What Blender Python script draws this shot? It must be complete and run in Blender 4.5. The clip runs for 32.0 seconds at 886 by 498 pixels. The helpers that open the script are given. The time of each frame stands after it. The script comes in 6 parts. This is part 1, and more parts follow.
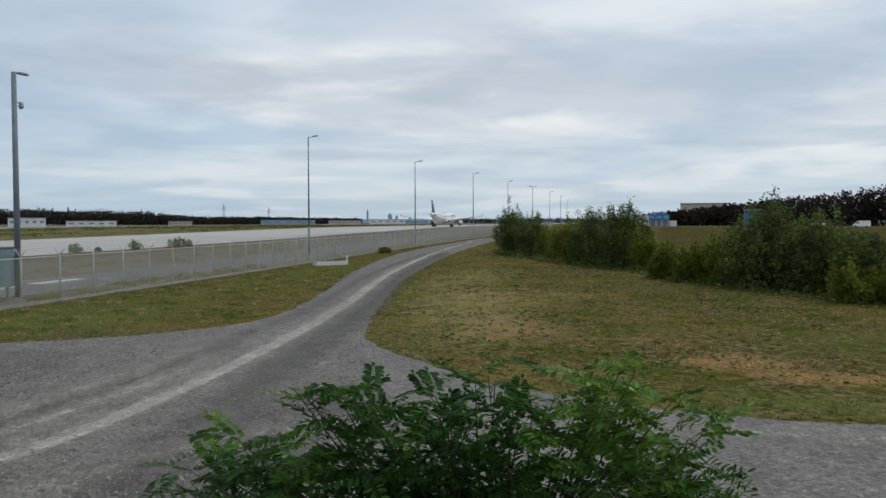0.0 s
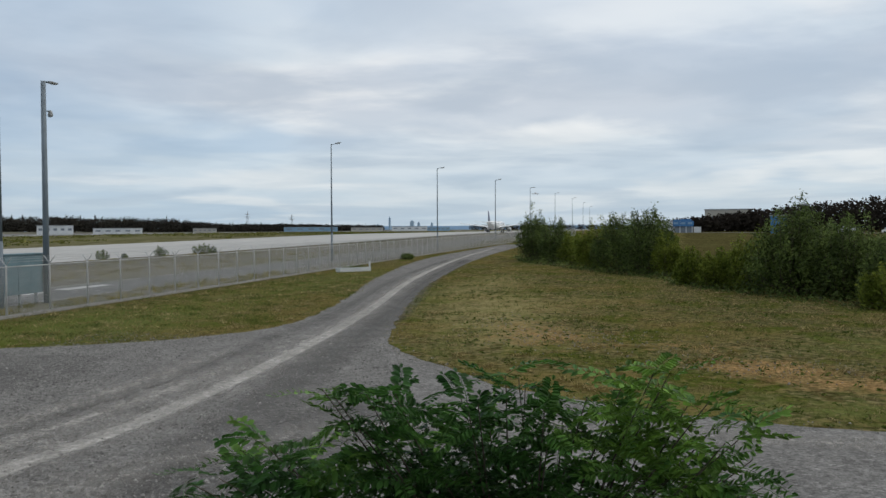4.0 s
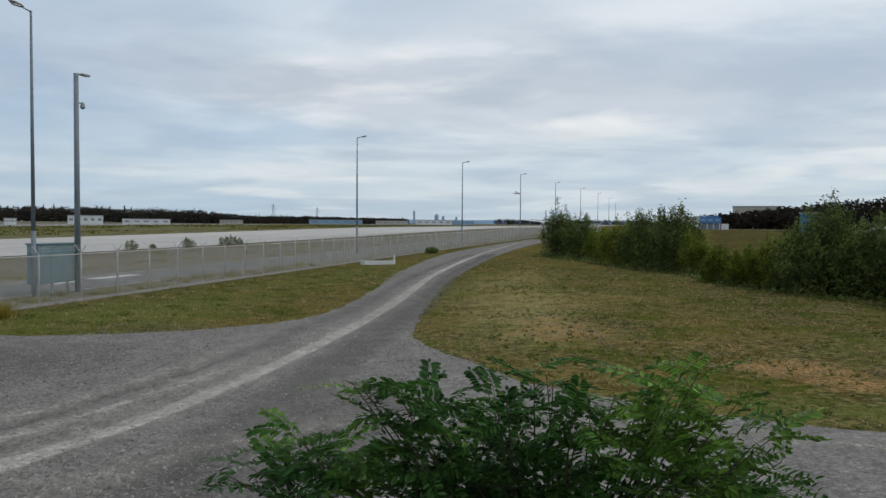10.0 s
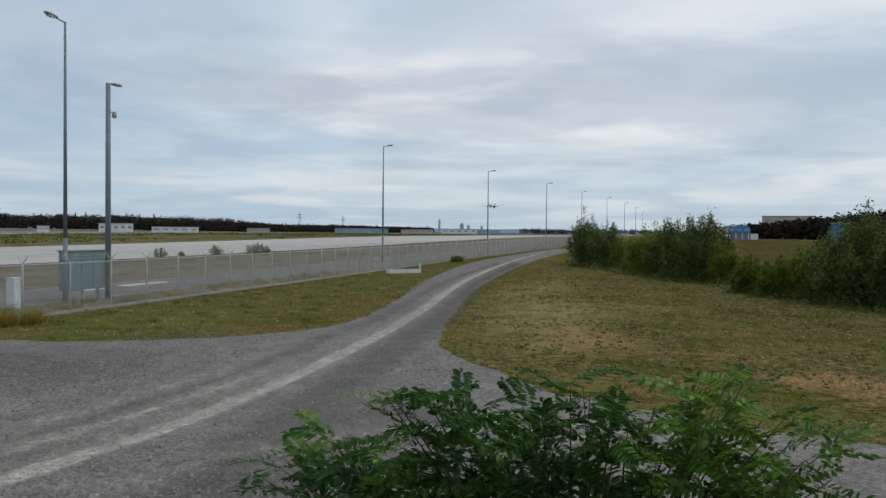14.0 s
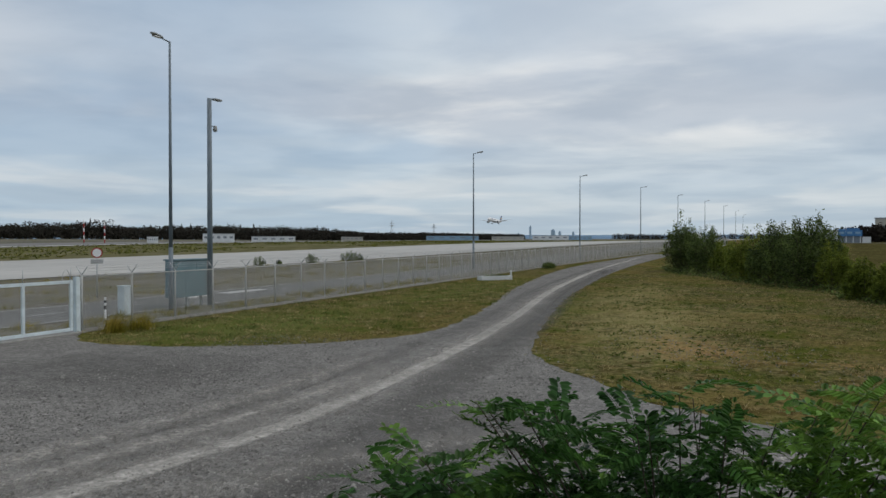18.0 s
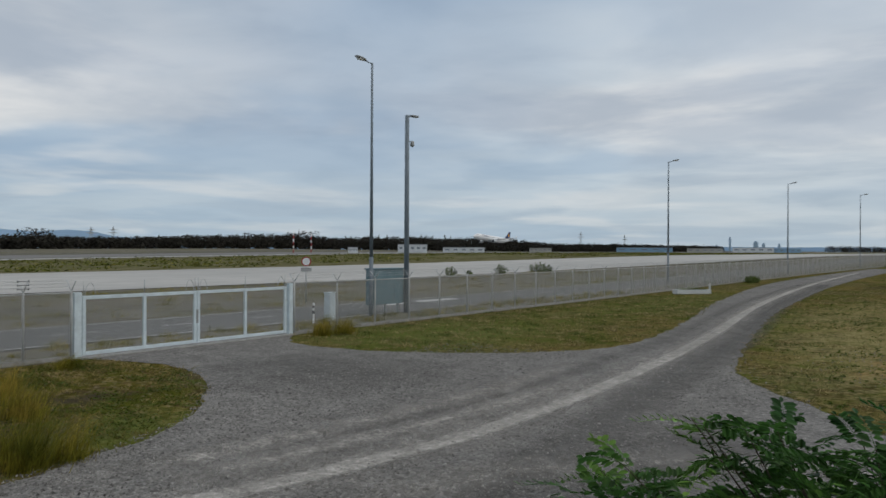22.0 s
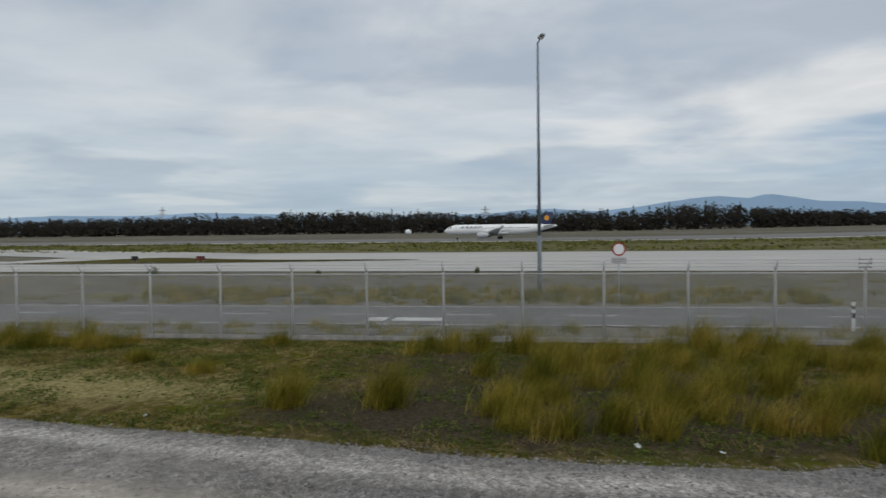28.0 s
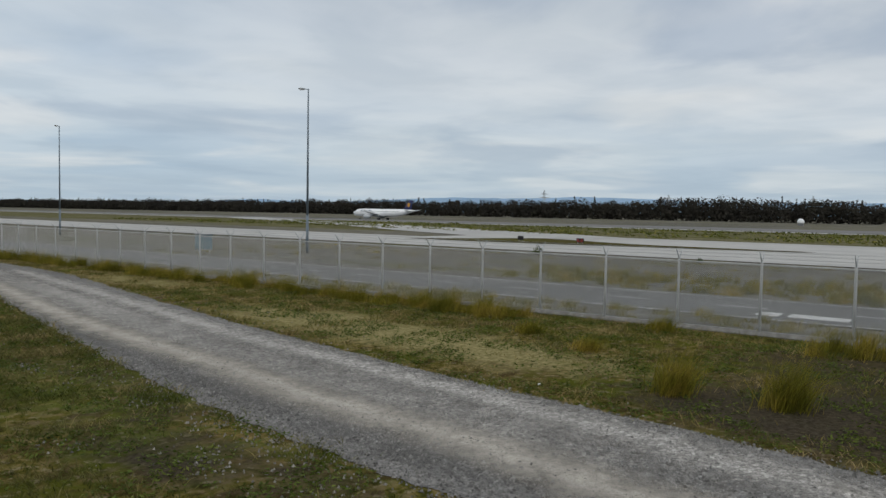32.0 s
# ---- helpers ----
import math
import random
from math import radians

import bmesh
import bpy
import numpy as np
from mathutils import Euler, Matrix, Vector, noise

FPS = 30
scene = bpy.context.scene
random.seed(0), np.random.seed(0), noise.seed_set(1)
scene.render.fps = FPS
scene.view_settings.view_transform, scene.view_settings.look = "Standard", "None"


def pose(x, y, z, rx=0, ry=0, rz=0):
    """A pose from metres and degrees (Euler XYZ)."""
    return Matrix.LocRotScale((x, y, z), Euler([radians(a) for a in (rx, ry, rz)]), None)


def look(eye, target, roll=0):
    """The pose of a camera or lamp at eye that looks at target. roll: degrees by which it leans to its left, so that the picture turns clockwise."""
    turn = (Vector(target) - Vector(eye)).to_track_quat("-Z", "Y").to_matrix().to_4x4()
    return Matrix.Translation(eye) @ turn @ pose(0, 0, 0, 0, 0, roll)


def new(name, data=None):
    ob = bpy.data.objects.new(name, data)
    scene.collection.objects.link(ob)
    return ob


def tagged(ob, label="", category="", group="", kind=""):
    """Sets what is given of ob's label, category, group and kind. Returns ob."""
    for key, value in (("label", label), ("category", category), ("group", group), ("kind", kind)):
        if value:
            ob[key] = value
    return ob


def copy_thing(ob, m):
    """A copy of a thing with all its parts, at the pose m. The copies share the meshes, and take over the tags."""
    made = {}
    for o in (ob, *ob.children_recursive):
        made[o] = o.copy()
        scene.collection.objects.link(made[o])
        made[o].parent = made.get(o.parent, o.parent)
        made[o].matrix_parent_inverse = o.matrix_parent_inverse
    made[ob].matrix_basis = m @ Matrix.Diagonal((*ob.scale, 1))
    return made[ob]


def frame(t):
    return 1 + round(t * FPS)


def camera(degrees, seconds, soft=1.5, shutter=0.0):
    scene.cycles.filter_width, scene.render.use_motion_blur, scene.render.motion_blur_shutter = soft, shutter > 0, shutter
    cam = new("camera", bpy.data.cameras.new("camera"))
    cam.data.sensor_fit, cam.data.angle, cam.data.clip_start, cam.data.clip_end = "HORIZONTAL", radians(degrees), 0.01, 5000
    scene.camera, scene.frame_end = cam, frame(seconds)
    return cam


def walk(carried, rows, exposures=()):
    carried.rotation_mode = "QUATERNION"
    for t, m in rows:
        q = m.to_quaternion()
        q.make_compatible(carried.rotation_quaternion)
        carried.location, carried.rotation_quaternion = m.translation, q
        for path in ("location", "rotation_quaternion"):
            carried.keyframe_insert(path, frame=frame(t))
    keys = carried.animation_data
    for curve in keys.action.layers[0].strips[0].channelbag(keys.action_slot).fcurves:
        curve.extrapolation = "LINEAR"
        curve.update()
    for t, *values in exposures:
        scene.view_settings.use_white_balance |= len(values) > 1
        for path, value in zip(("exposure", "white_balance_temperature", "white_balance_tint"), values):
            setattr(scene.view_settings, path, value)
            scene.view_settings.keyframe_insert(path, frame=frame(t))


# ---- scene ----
cam = camera(60.92, 32.0, soft=1.5, shutter=0.4)
# seconds, x, y, z, yaw, pitch, roll
PATH = [
    (0.0, 0.120, -0.265, 3.731, 10.39, -2.01, 0.13),
    (0.5, 0.113, -0.262, 3.710, 10.90, -1.71, 0.46),
    (1.0, 0.106, -0.259, 3.696, 11.25, -1.67, 0.38),
    (1.5, 0.096, -0.251, 3.688, 11.65, -1.61, 0.34),
    (2.0, 0.083, -0.248, 3.680, 11.56, -1.80, 0.14),
    (2.5, 0.076, -0.242, 3.673, 11.52, -1.64, 0.01),
    (4.5, 0.056, -0.200, 3.681, 12.17, -1.41, 0.32),
    (5.0, 0.063, -0.185, 3.684, 12.17, -1.28, 0.35),
    (5.5, 0.057, -0.179, 3.685, 12.35, -1.71, 0.43),
    (6.0, 0.058, -0.175, 3.681, 12.51, -1.73, 0.31),
    (6.5, 0.051, -0.192, 3.679, 12.63, -1.69, 0.06),
    (7.0, 0.053, -0.200, 3.688, 12.80, -1.86, 0.06),
    (7.5, 0.051, -0.208, 3.688, 12.65, -1.79, -0.14),
    (8.0, 0.036, -0.250, 3.689, 12.97, -2.07, -0.24),
    (8.5, 0.024, -0.270, 3.687, 13.26, -1.95, -0.28),
    (9.0, 0.030, -0.275, 3.692, 13.20, -1.76, -0.45),
    (9.5, 0.029, -0.272, 3.688, 13.40, -1.87, -0.36),
    (10.0, 0.026, -0.254, 3.694, 13.91, -1.95, -0.39),
    (10.5, 0.010, -0.232, 3.691, 14.03, -1.70, -0.45),
    (11.0, 0.004, -0.216, 3.697, 14.22, -1.62, -0.47),
    (11.5, -0.003, -0.201, 3.694, 14.39, -1.47, -0.55),
    (12.0, -0.003, -0.186, 3.685, 14.42, -1.46, -0.67),
    (12.5, -0.016, -0.181, 3.680, 14.67, -1.32, -0.75),
    (13.0, -0.028, -0.169, 3.681, 14.93, -1.58, -0.78),
    (13.5, -0.045, -0.158, 3.676, 15.39, -1.42, -0.67),
    (15.5, -0.090, -0.100, 3.676, 17.45, -1.09, -0.53),
    (16.0, -0.110, -0.064, 3.670, 18.47, -1.09, -0.44),
    (16.5, -0.132, -0.022, 3.650, 19.68, -0.96, -0.36),
    (17.0, -0.142, 0.023, 3.644, 20.81, -0.76, -0.26),
    (17.5, -0.150, 0.054, 3.640, 21.75, -0.64, -0.12),
    (18.0, -0.152, 0.092, 3.636, 22.71, -0.78, 0.04),
    (18.5, -0.145, 0.118, 3.635, 23.52, -1.00, -0.13),
    (19.0, -0.150, 0.152, 3.627, 25.11, -1.06, -0.24),
    (19.5, -0.181, 0.121, 3.599, 27.55, -0.54, -1.05),
    (20.0, -0.215, 0.074, 3.611, 28.76, -0.59, -0.39),
    (20.5, -0.261, 0.002, 3.621, 29.52, -0.12, 0.04),
    (21.0, -0.274, -0.050, 3.621, 30.51, -0.90, -0.10),
    (21.5, -0.255, -0.064, 3.625, 34.11, -0.29, -0.10),
    (22.0, -0.254, 0.001, 3.619, 36.95, 0.05, -0.26),
    (22.5, -0.263, 0.057, 3.621, 39.24, -0.56, 0.02),
    (23.0, -0.257, 0.096, 3.620, 41.69, -0.46, 0.56),
    (23.5, -0.326, 0.104, 3.610, 45.67, -0.08, 0.46),
    (24.0, -0.349, 0.115, 3.609, 49.28, -0.19, 0.54),
    (24.5, -0.356, 0.114, 3.617, 53.82, -0.10, 0.46),
    (26.5, -0.346, -0.148, 3.654, 79.53, -0.87, 0.71),
    (27.0, -0.376, -0.240, 3.640, 85.53, -0.98, 0.78),
    (27.5, -0.399, -0.304, 3.645, 93.10, -1.40, 1.10),
    (28.0, -0.414, -0.395, 3.644, 98.59, -1.55, 0.69),
    (28.5, -0.402, -0.448, 3.637, 104.38, -1.23, 0.03),
    (29.0, -0.339, -0.491, 3.617, 110.47, -1.80, 0.07),
    (29.5, -0.303, -0.621, 3.630, 115.53, -2.29, -0.24),
    (30.0, -0.300, -0.691, 3.628, 119.57, -2.43, -0.35),
    (30.5, -0.318, -0.743, 3.617, 123.38, -2.73, -0.22),
    (31.0, -0.299, -0.762, 3.606, 125.49, -3.06, -0.45),
    (31.5, -0.304, -0.769, 3.596, 126.35, -3.07, -0.79),
    (32.0, -0.296, -0.773, 3.600, 126.58, -2.76, -0.94),
]
walk(cam, [(t, pose(x, y, z, 90 + pitch, roll, yaw)) for t, x, y, z, yaw, pitch, roll in PATH],
     [(0.0, 0.03), (13.0, 0.0), (18.0, -0.12), (22.0, -0.22), (24.5, -0.28), (27.0, -0.21), (32.0, -0.13)])

# ---- light ----
SUN_ELEV, SUN_AZ = 52.0, -55.0          # degrees; azimuth counted from +y towards -x
world = bpy.data.worlds.new("sky")
scene.world = world
world.use_nodes = True


def sky():
    nt = world.node_tree
    nt.nodes.clear()
    link = nt.links.new
    out = nt.nodes.new("ShaderNodeOutputWorld")
    bg = nt.nodes.new("ShaderNodeBackground")
    tex = nt.nodes.new("ShaderNodeTexSky")
    tex.sky_type, tex.sun_disc = "NISHITA", False
    tex.sun_elevation, tex.sun_rotation = radians(SUN_ELEV), radians(-SUN_AZ)
    tex.air_density, tex.dust_density, tex.ozone_density = 1.0, 1.5, 1.5
    scale = nt.nodes.new("ShaderNodeMix")
    scale.data_type, scale.blend_type = "RGBA", "MULTIPLY"
    scale.inputs[0].default_value = 1.0
    scale.inputs[7].default_value = (0.11, 0.11, 0.11, 1)
    link(tex.outputs[0], scale.inputs[6])
    # a cloud layer in perspective: the direction divided by its height
    co = nt.nodes.new("ShaderNodeTexCoord")
    sep = nt.nodes.new("ShaderNodeSeparateXYZ")
    link(co.outputs["Generated"], sep.inputs[0])
    lift = nt.nodes.new("ShaderNodeMath")
    lift.operation = "MAXIMUM"
    lift.inputs[1].default_value = 0.0
    link(sep.outputs[2], lift.inputs[0])
    add = nt.nodes.new("ShaderNodeMath")
    add.operation = "ADD"
    add.inputs[1].default_value = 0.075
    link(lift.outputs[0], add.inputs[0])
    flat = []
    for k in (0, 1):
        d = nt.nodes.new("ShaderNodeMath")
        d.operation = "DIVIDE"
        link(sep.outputs[k], d.inputs[0])
        link(add.outputs[0], d.inputs[1])
        flat.append(d)
    comb = nt.nodes.new("ShaderNodeCombineXYZ")
    link(flat[0].outputs[0], comb.inputs[0])
    link(flat[1].outputs[0], comb.inputs[1])

    def clouds(size, detail, seed, stretch, turn, rough=0.55, warp=0.4):
        m = nt.nodes.new("ShaderNodeMapping")
        m.inputs["Location"].default_value = (seed, seed * 0.7, seed * 0.3)
        m.inputs["Rotation"].default_value = (0, 0, radians(turn))
        m.inputs["Scale"].default_value = (size, size * stretch, 1)
        link(comb.outputs[0], m.inputs[0])
        n = nt.nodes.new("ShaderNodeTexNoise")
        n.inputs["Scale"].default_value = 1.0
        n.inputs["Detail"].default_value = detail
        n.inputs["Roughness"].default_value = rough
        n.inputs["Distortion"].default_value = warp
        link(m.outputs[0], n.inputs["Vector"])
        return n.outputs[0]

    def ramp(source, stops):
        r = nt.nodes.new("ShaderNodeValToRGB")
        r.color_ramp.interpolation = "EASE"
        while len(r.color_ramp.elements) < len(stops):
            r.color_ramp.elements.new(0.5)
        for e, (p, c) in zip(r.color_ramp.elements, stops):
            e.position, e.color = p, (*c, 1)
        link(source, r.inputs[0])
        return r.outputs[0]

    def mix(fac, a, b, kind="MIX"):
        m = nt.nodes.new("ShaderNodeMix")
        m.data_type, m.blend_type = "RGBA", kind
        for socket, value in ((m.inputs[0], fac), (m.inputs[6], a), (m.inputs[7], b)):
            if isinstance(value, (int, float)):
                socket.default_value = value
            elif isinstance(value, tuple):
                socket.default_value = (*value, 1)
            else:
                link(value, socket)
        return m.outputs[2]

    # the deck: broad grey-blue bellies, soft pale rifts between them, a faint ripple over all
    broad = ramp(clouds(0.30, 4, 3.1, 1.0, 25, 0.5, 0.25), [(0.34, (0.31, 0.44, 0.61)), (0.46, (0.47, 0.585, 0.715)), (0.56, (0.635, 0.715, 0.785)), (0.66, (0.79, 0.81, 0.82))])
    streak = ramp(clouds(0.55, 4, 8.7, 1.0, 40, 0.48, 0.3), [(0.48, (0, 0, 0)), (0.66, (1, 1, 1))])
    belly = ramp(clouds(0.48, 6, 15.2, 1.0, 15, 0.52, 0.4), [(0.48, (0, 0, 0)), (0.62, (1, 1, 1))])
    ripple = ramp(clouds(1.1, 6, 22.4, 1.0, 30, 0.52, 0.3), [(0.36, (0.905, 0.925, 0.945)), (0.64, (1.075, 1.065, 1.055))])
    deck = mix(streak, broad, (0.88, 0.88, 0.87))

    def mass(az_, el, reach, strength):
        """How much of a single great cloud lies in each direction."""
        a_, e_ = radians(az_), radians(el)
        d = nt.nodes.new("ShaderNodeVectorMath")
        d.operation = "DOT_PRODUCT"
        d.inputs[1].default_value = (-math.sin(a_) * math.cos(e_), math.cos(a_) * math.cos(e_), math.sin(e_))
        link(co.outputs["Generated"], d.inputs[0])
        m = nt.nodes.new("ShaderNodeMapRange")
        m.interpolation_type = "SMOOTHSTEP"
        m.inputs[1].default_value, m.inputs[2].default_value = math.cos(radians(reach)), 1.0
        m.inputs[4].default_value = strength
        link(d.outputs["Value"], m.inputs[0])
        return m.outputs[0]

    deck = mix(mass(88, 15, 24, 0.55), deck, (0.86, 0.865, 0.86))
    deck = mix(mass(6, 13, 22, 0.45), deck, (0.86, 0.865, 0.86))
    deck = mix(mass(120, 34, 46, 0.75), deck, (0.79, 0.80, 0.785))
    deck = mix(mass(48, 23, 26, 0.62), deck, (0.40, 0.50, 0.625))
    deck = mix(mass(40, 16, 15, 0.40), deck, (0.41, 0.52, 0.66))
    fade = nt.nodes.new("ShaderNodeMath")
    fade.operation = "MULTIPLY"
    fade.inputs[1].default_value = 0.62
    link(belly, fade.inputs[0])
    deck = mix(fade.outputs[0], deck, (0.40, 0.48, 0.59))
    deck = mix(1.0, deck, ripple, "MULTIPLY")
    # towards the horizon the layers close up into a pale blue band
    low = nt.nodes.new("ShaderNodeMapRange")
    low.inputs[1].default_value, low.inputs[2].default_value = 0.0, 0.16
    low.inputs[3].default_value, low.inputs[4].default_value = 0.72, 0.0
    link(lift.outputs[0], low.inputs[0])
    deck = mix(low.outputs[0], deck, (0.47, 0.60, 0.71))
    whole = mix(0.90, scale.outputs[2], deck)
    link(whole, bg.inputs[0])
    bg.inputs[1].default_value = 1.0
    link(bg.outputs[0], out.inputs[0])


sky()
sun = new("sun", bpy.data.lights.new("sun", "SUN"))
sun.data.energy, sun.data.angle, sun.data.color = 0.9, radians(14), (1.0, 0.94, 0.84)
a, e = radians(SUN_AZ), radians(SUN_ELEV)
sun.matrix_world = look((-math.sin(a) * 50 * math.cos(e), math.cos(a) * 50 * math.cos(e), 50 * math.sin(e)), (0, 0, 0))
scene.view_settings.exposure = 0.0

# ---- materials ----


def material(name, colours, scale=1.0, rough=0.8, bump=0.0, bump_scale=None, metal=0.0, coarse=None, detail=6.0,
             random=0.0, spec=0.3, island=False, stretch=(1, 1, 1)):
    """colours: stops of (position, rgb) along a noise of that scale (per metre); coarse: (scale, rgb, amount) a second, larger stain."""
    mat = bpy.data.materials.new(name)
    mat.use_nodes = True
    nt = mat.node_tree
    link = nt.links.new
    b = nt.nodes["Principled BSDF"]
    b.inputs["Roughness"].default_value = rough
    b.inputs["Metallic"].default_value = metal
    b.inputs["Specular IOR Level"].default_value = spec
    geo = nt.nodes.new("ShaderNodeNewGeometry")
    mp = nt.nodes.new("ShaderNodeMapping")
    mp.inputs["Scale"].default_value = stretch
    link(geo.outputs["Position"], mp.inputs[0])
    n = nt.nodes.new("ShaderNodeTexNoise")
    n.inputs["Scale"].default_value, n.inputs["Detail"].default_value, n.inputs["Roughness"].default_value = scale, detail, 0.65
    link(mp.outputs[0], n.inputs["Vector"])
    r = nt.nodes.new("ShaderNodeValToRGB")
    while len(r.color_ramp.elements) < len(colours):
        r.color_ramp.elements.new(0.5)
    for e_, (p, c) in zip(r.color_ramp.elements, colours):
        e_.position, e_.color = p, (*c, 1)
    link(n.outputs[0], r.inputs[0])
    out = r.outputs[0]
    if coarse:
        for cs, rgb, amount, lo, hi in coarse:
            n2 = nt.nodes.new("ShaderNodeTexNoise")
            n2.inputs["Scale"].default_value, n2.inputs["Detail"].default_value = cs, 5
            n2.inputs["Roughness"].default_value = 0.6
            link(mp.outputs[0], n2.inputs["Vector"])
            mr = nt.nodes.new("ShaderNodeMapRange")
            mr.inputs[1].default_value, mr.inputs[2].default_value = lo, hi
            mr.inputs[3].default_value, mr.inputs[4].default_value = 0, amount
            link(n2.outputs[0], mr.inputs[0])
            m = nt.nodes.new("ShaderNodeMix")
            m.data_type = "RGBA"
            link(mr.outputs[0], m.inputs[0])
            link(out, m.inputs[6])
            m.inputs[7].default_value = (*rgb, 1)
            out = m.outputs[2]
    if random:
        if island:
            src = geo.outputs["Random Per Island"]
        else:
            src = nt.nodes.new("ShaderNodeObjectInfo").outputs["Random"]
        mr = nt.nodes.new("ShaderNodeMapRange")
        mr.inputs[3].default_value, mr.inputs[4].default_value = 1 - random, 1 + random
        link(src, mr.inputs[0])
        hs = nt.nodes.new("ShaderNodeHueSaturation")
        link(mr.outputs[0], hs.inputs["Value"])
        link(out, hs.inputs["Color"])
        out = hs.outputs[0]
    link(out, b.inputs["Base Color"])
    if bump:
        nb = nt.nodes.new("ShaderNodeTexNoise")
        nb.inputs["Scale"].default_value, nb.inputs["Detail"].default_value = bump_scale or scale * 3, 4
        link(geo.outputs["Position"], nb.inputs["Vector"])
        bp = nt.nodes.new("ShaderNodeBump")
        bp.inputs["Strength"].default_value, bp.inputs["Distance"].default_value = bump, 0.03
        link(nb.outputs[0], bp.inputs["Height"])
        link(bp.outputs[0], b.inputs["Normal"])
    return mat


def plain(name, rgb, rough=0.6, metal=0.0, var=0.12, scale=4.0, spec=0.4, random=0.0):
    lo = tuple(c * (1 - var) for c in rgb)
    hi = tuple(min(1, c * (1 + var)) for c in rgb)
    return material(name, [(0.35, lo), (0.65, hi)], scale, rough, metal=metal, spec=spec, random=random)


GRASS = material("dry_grass", [(0.38, (0.034, 0.036, 0.013)), (0.46, (0.072, 0.073, 0.026)), (0.53, (0.124, 0.109, 0.048)), (0.62, (0.215, 0.176, 0.092))],
                 4.0, 0.95, 1.0, 16, coarse=[(0.10, (0.150, 0.118, 0.040), 0.75, 0.47, 0.56), (0.30, (0.064, 0.080, 0.012), 0.85, 0.50, 0.57), (0.9, (0.058, 0.042, 0.014), 0.7, 0.53, 0.60), (2.4, (0.21, 0.160, 0.070), 0.6, 0.54, 0.61), (5.0, (0.028, 0.026, 0.010), 0.75, 0.54, 0.60)], spec=0.0)
GRASS_ROUGH = material("rough_soil_and_grass", [(0.38, (0.032, 0.03, 0.008)), (0.46, (0.072, 0.066, 0.013)), (0.53, (0.125, 0.101, 0.029)), (0.62, (0.213, 0.162, 0.076))],
                       3.6, 0.95, 1.0, 18, coarse=[(0.25, (0.103, 0.078, 0.034), 0.65, 0.48, 0.57), (0.5, (0.065, 0.076, 0.008), 0.85, 0.50, 0.57), (1.6, (0.053, 0.036, 0.018), 0.7, 0.53, 0.60), (4.5, (0.258, 0.216, 0.139), 0.6, 0.57, 0.63)], spec=0.0)
HEATH = material("brown_heath", [(0.36, (0.036, 0.034, 0.014)), (0.5, (0.066, 0.058, 0.022)), (0.64, (0.105, 0.090, 0.036))], 1.2, 0.95, 0.8, 8, coarse=[(0.06, (0.10, 0.095, 0.035), 0.6, 0.48, 0.65)], spec=0.0)
AIRFIELD = material("airfield_grass", [(0.36, (0.082, 0.079, 0.068)), (0.5, (0.130, 0.126, 0.110)), (0.64, (0.185, 0.178, 0.155))],
                    0.8, 0.95, 0.6, 4, coarse=[(0.035, (0.175, 0.162, 0.130), 0.7, 0.45, 0.58), (0.12, (0.100, 0.100, 0.048), 0.6, 0.52, 0.62), (0.5, (0.150, 0.138, 0.048), 0.5, 0.56, 0.66), (0.9, (0.075, 0.066, 0.055), 0.5, 0.55, 0.66)], stretch=(1, 0.35, 1), spec=0.0)



def patched(mat, attribute, lo, hi, scale=3.0):
    """A second growth or bare soil where the attribute is high, frayed by a noise."""
    nt = mat.node_tree
    link = nt.links.new
    b = nt.nodes["Principled BSDF"]
    base = b.inputs["Base Color"].links[0].from_socket
    at = nt.nodes.new("ShaderNodeAttribute")
    at.attribute_name = attribute
    geo = nt.nodes.new("ShaderNodeNewGeometry")
    noises = []
    for sc in (scale * 0.45, scale * 2.5):
        n = nt.nodes.new("ShaderNodeTexNoise")
        n.inputs["Scale"].default_value, n.inputs["Detail"].default_value, n.inputs["Roughness"].default_value = sc, 6, 0.7
        link(geo.outputs["Position"], n.inputs["Vector"])
        noises.append(n.outputs[0])
    add = nt.nodes.new("ShaderNodeMath")
    add.operation = "MULTIPLY_ADD"
    add.inputs[1].default_value = 1.5
    link(noises[0], add.inputs[0])
    link(at.outputs["Fac"], add.inputs[2])
    mr = nt.nodes.new("ShaderNodeMapRange")
    mr.inputs[1].default_value, mr.inputs[2].default_value, mr.inputs[4].default_value = 1.0, 1.5, 0.92
    link(add.outputs[0], mr.inputs[0])
    tone = nt.nodes.new("ShaderNodeValToRGB")
    for e_, (p, c) in zip(tone.color_ramp.elements, ((0.36, lo), (0.66, hi))):
        e_.position, e_.color = p, (*c, 1)
    link(noises[1], tone.inputs[0])
    m = nt.nodes.new("ShaderNodeMix")
    m.data_type = "RGBA"
    link(mr.outputs[0], m.inputs[0])
    link(base, m.inputs[6])
    link(tone.outputs[0], m.inputs[7])
    link(m.outputs[2], b.inputs["Base Color"])


for soil in (GRASS, GRASS_ROUGH):
    patched(soil, "green", (0.056, 0.078, 0.018), (0.155, 0.172, 0.050))
    patched(soil, "straw", (0.120, 0.108, 0.042), (0.36, 0.305, 0.150), 2.6)
    patched(soil, "sand", (0.075, 0.046, 0.020), (0.46, 0.29, 0.13), 3.2)
    patched(soil, "soil", (0.022, 0.019, 0.015), (0.080, 0.066, 0.048), 4.0)


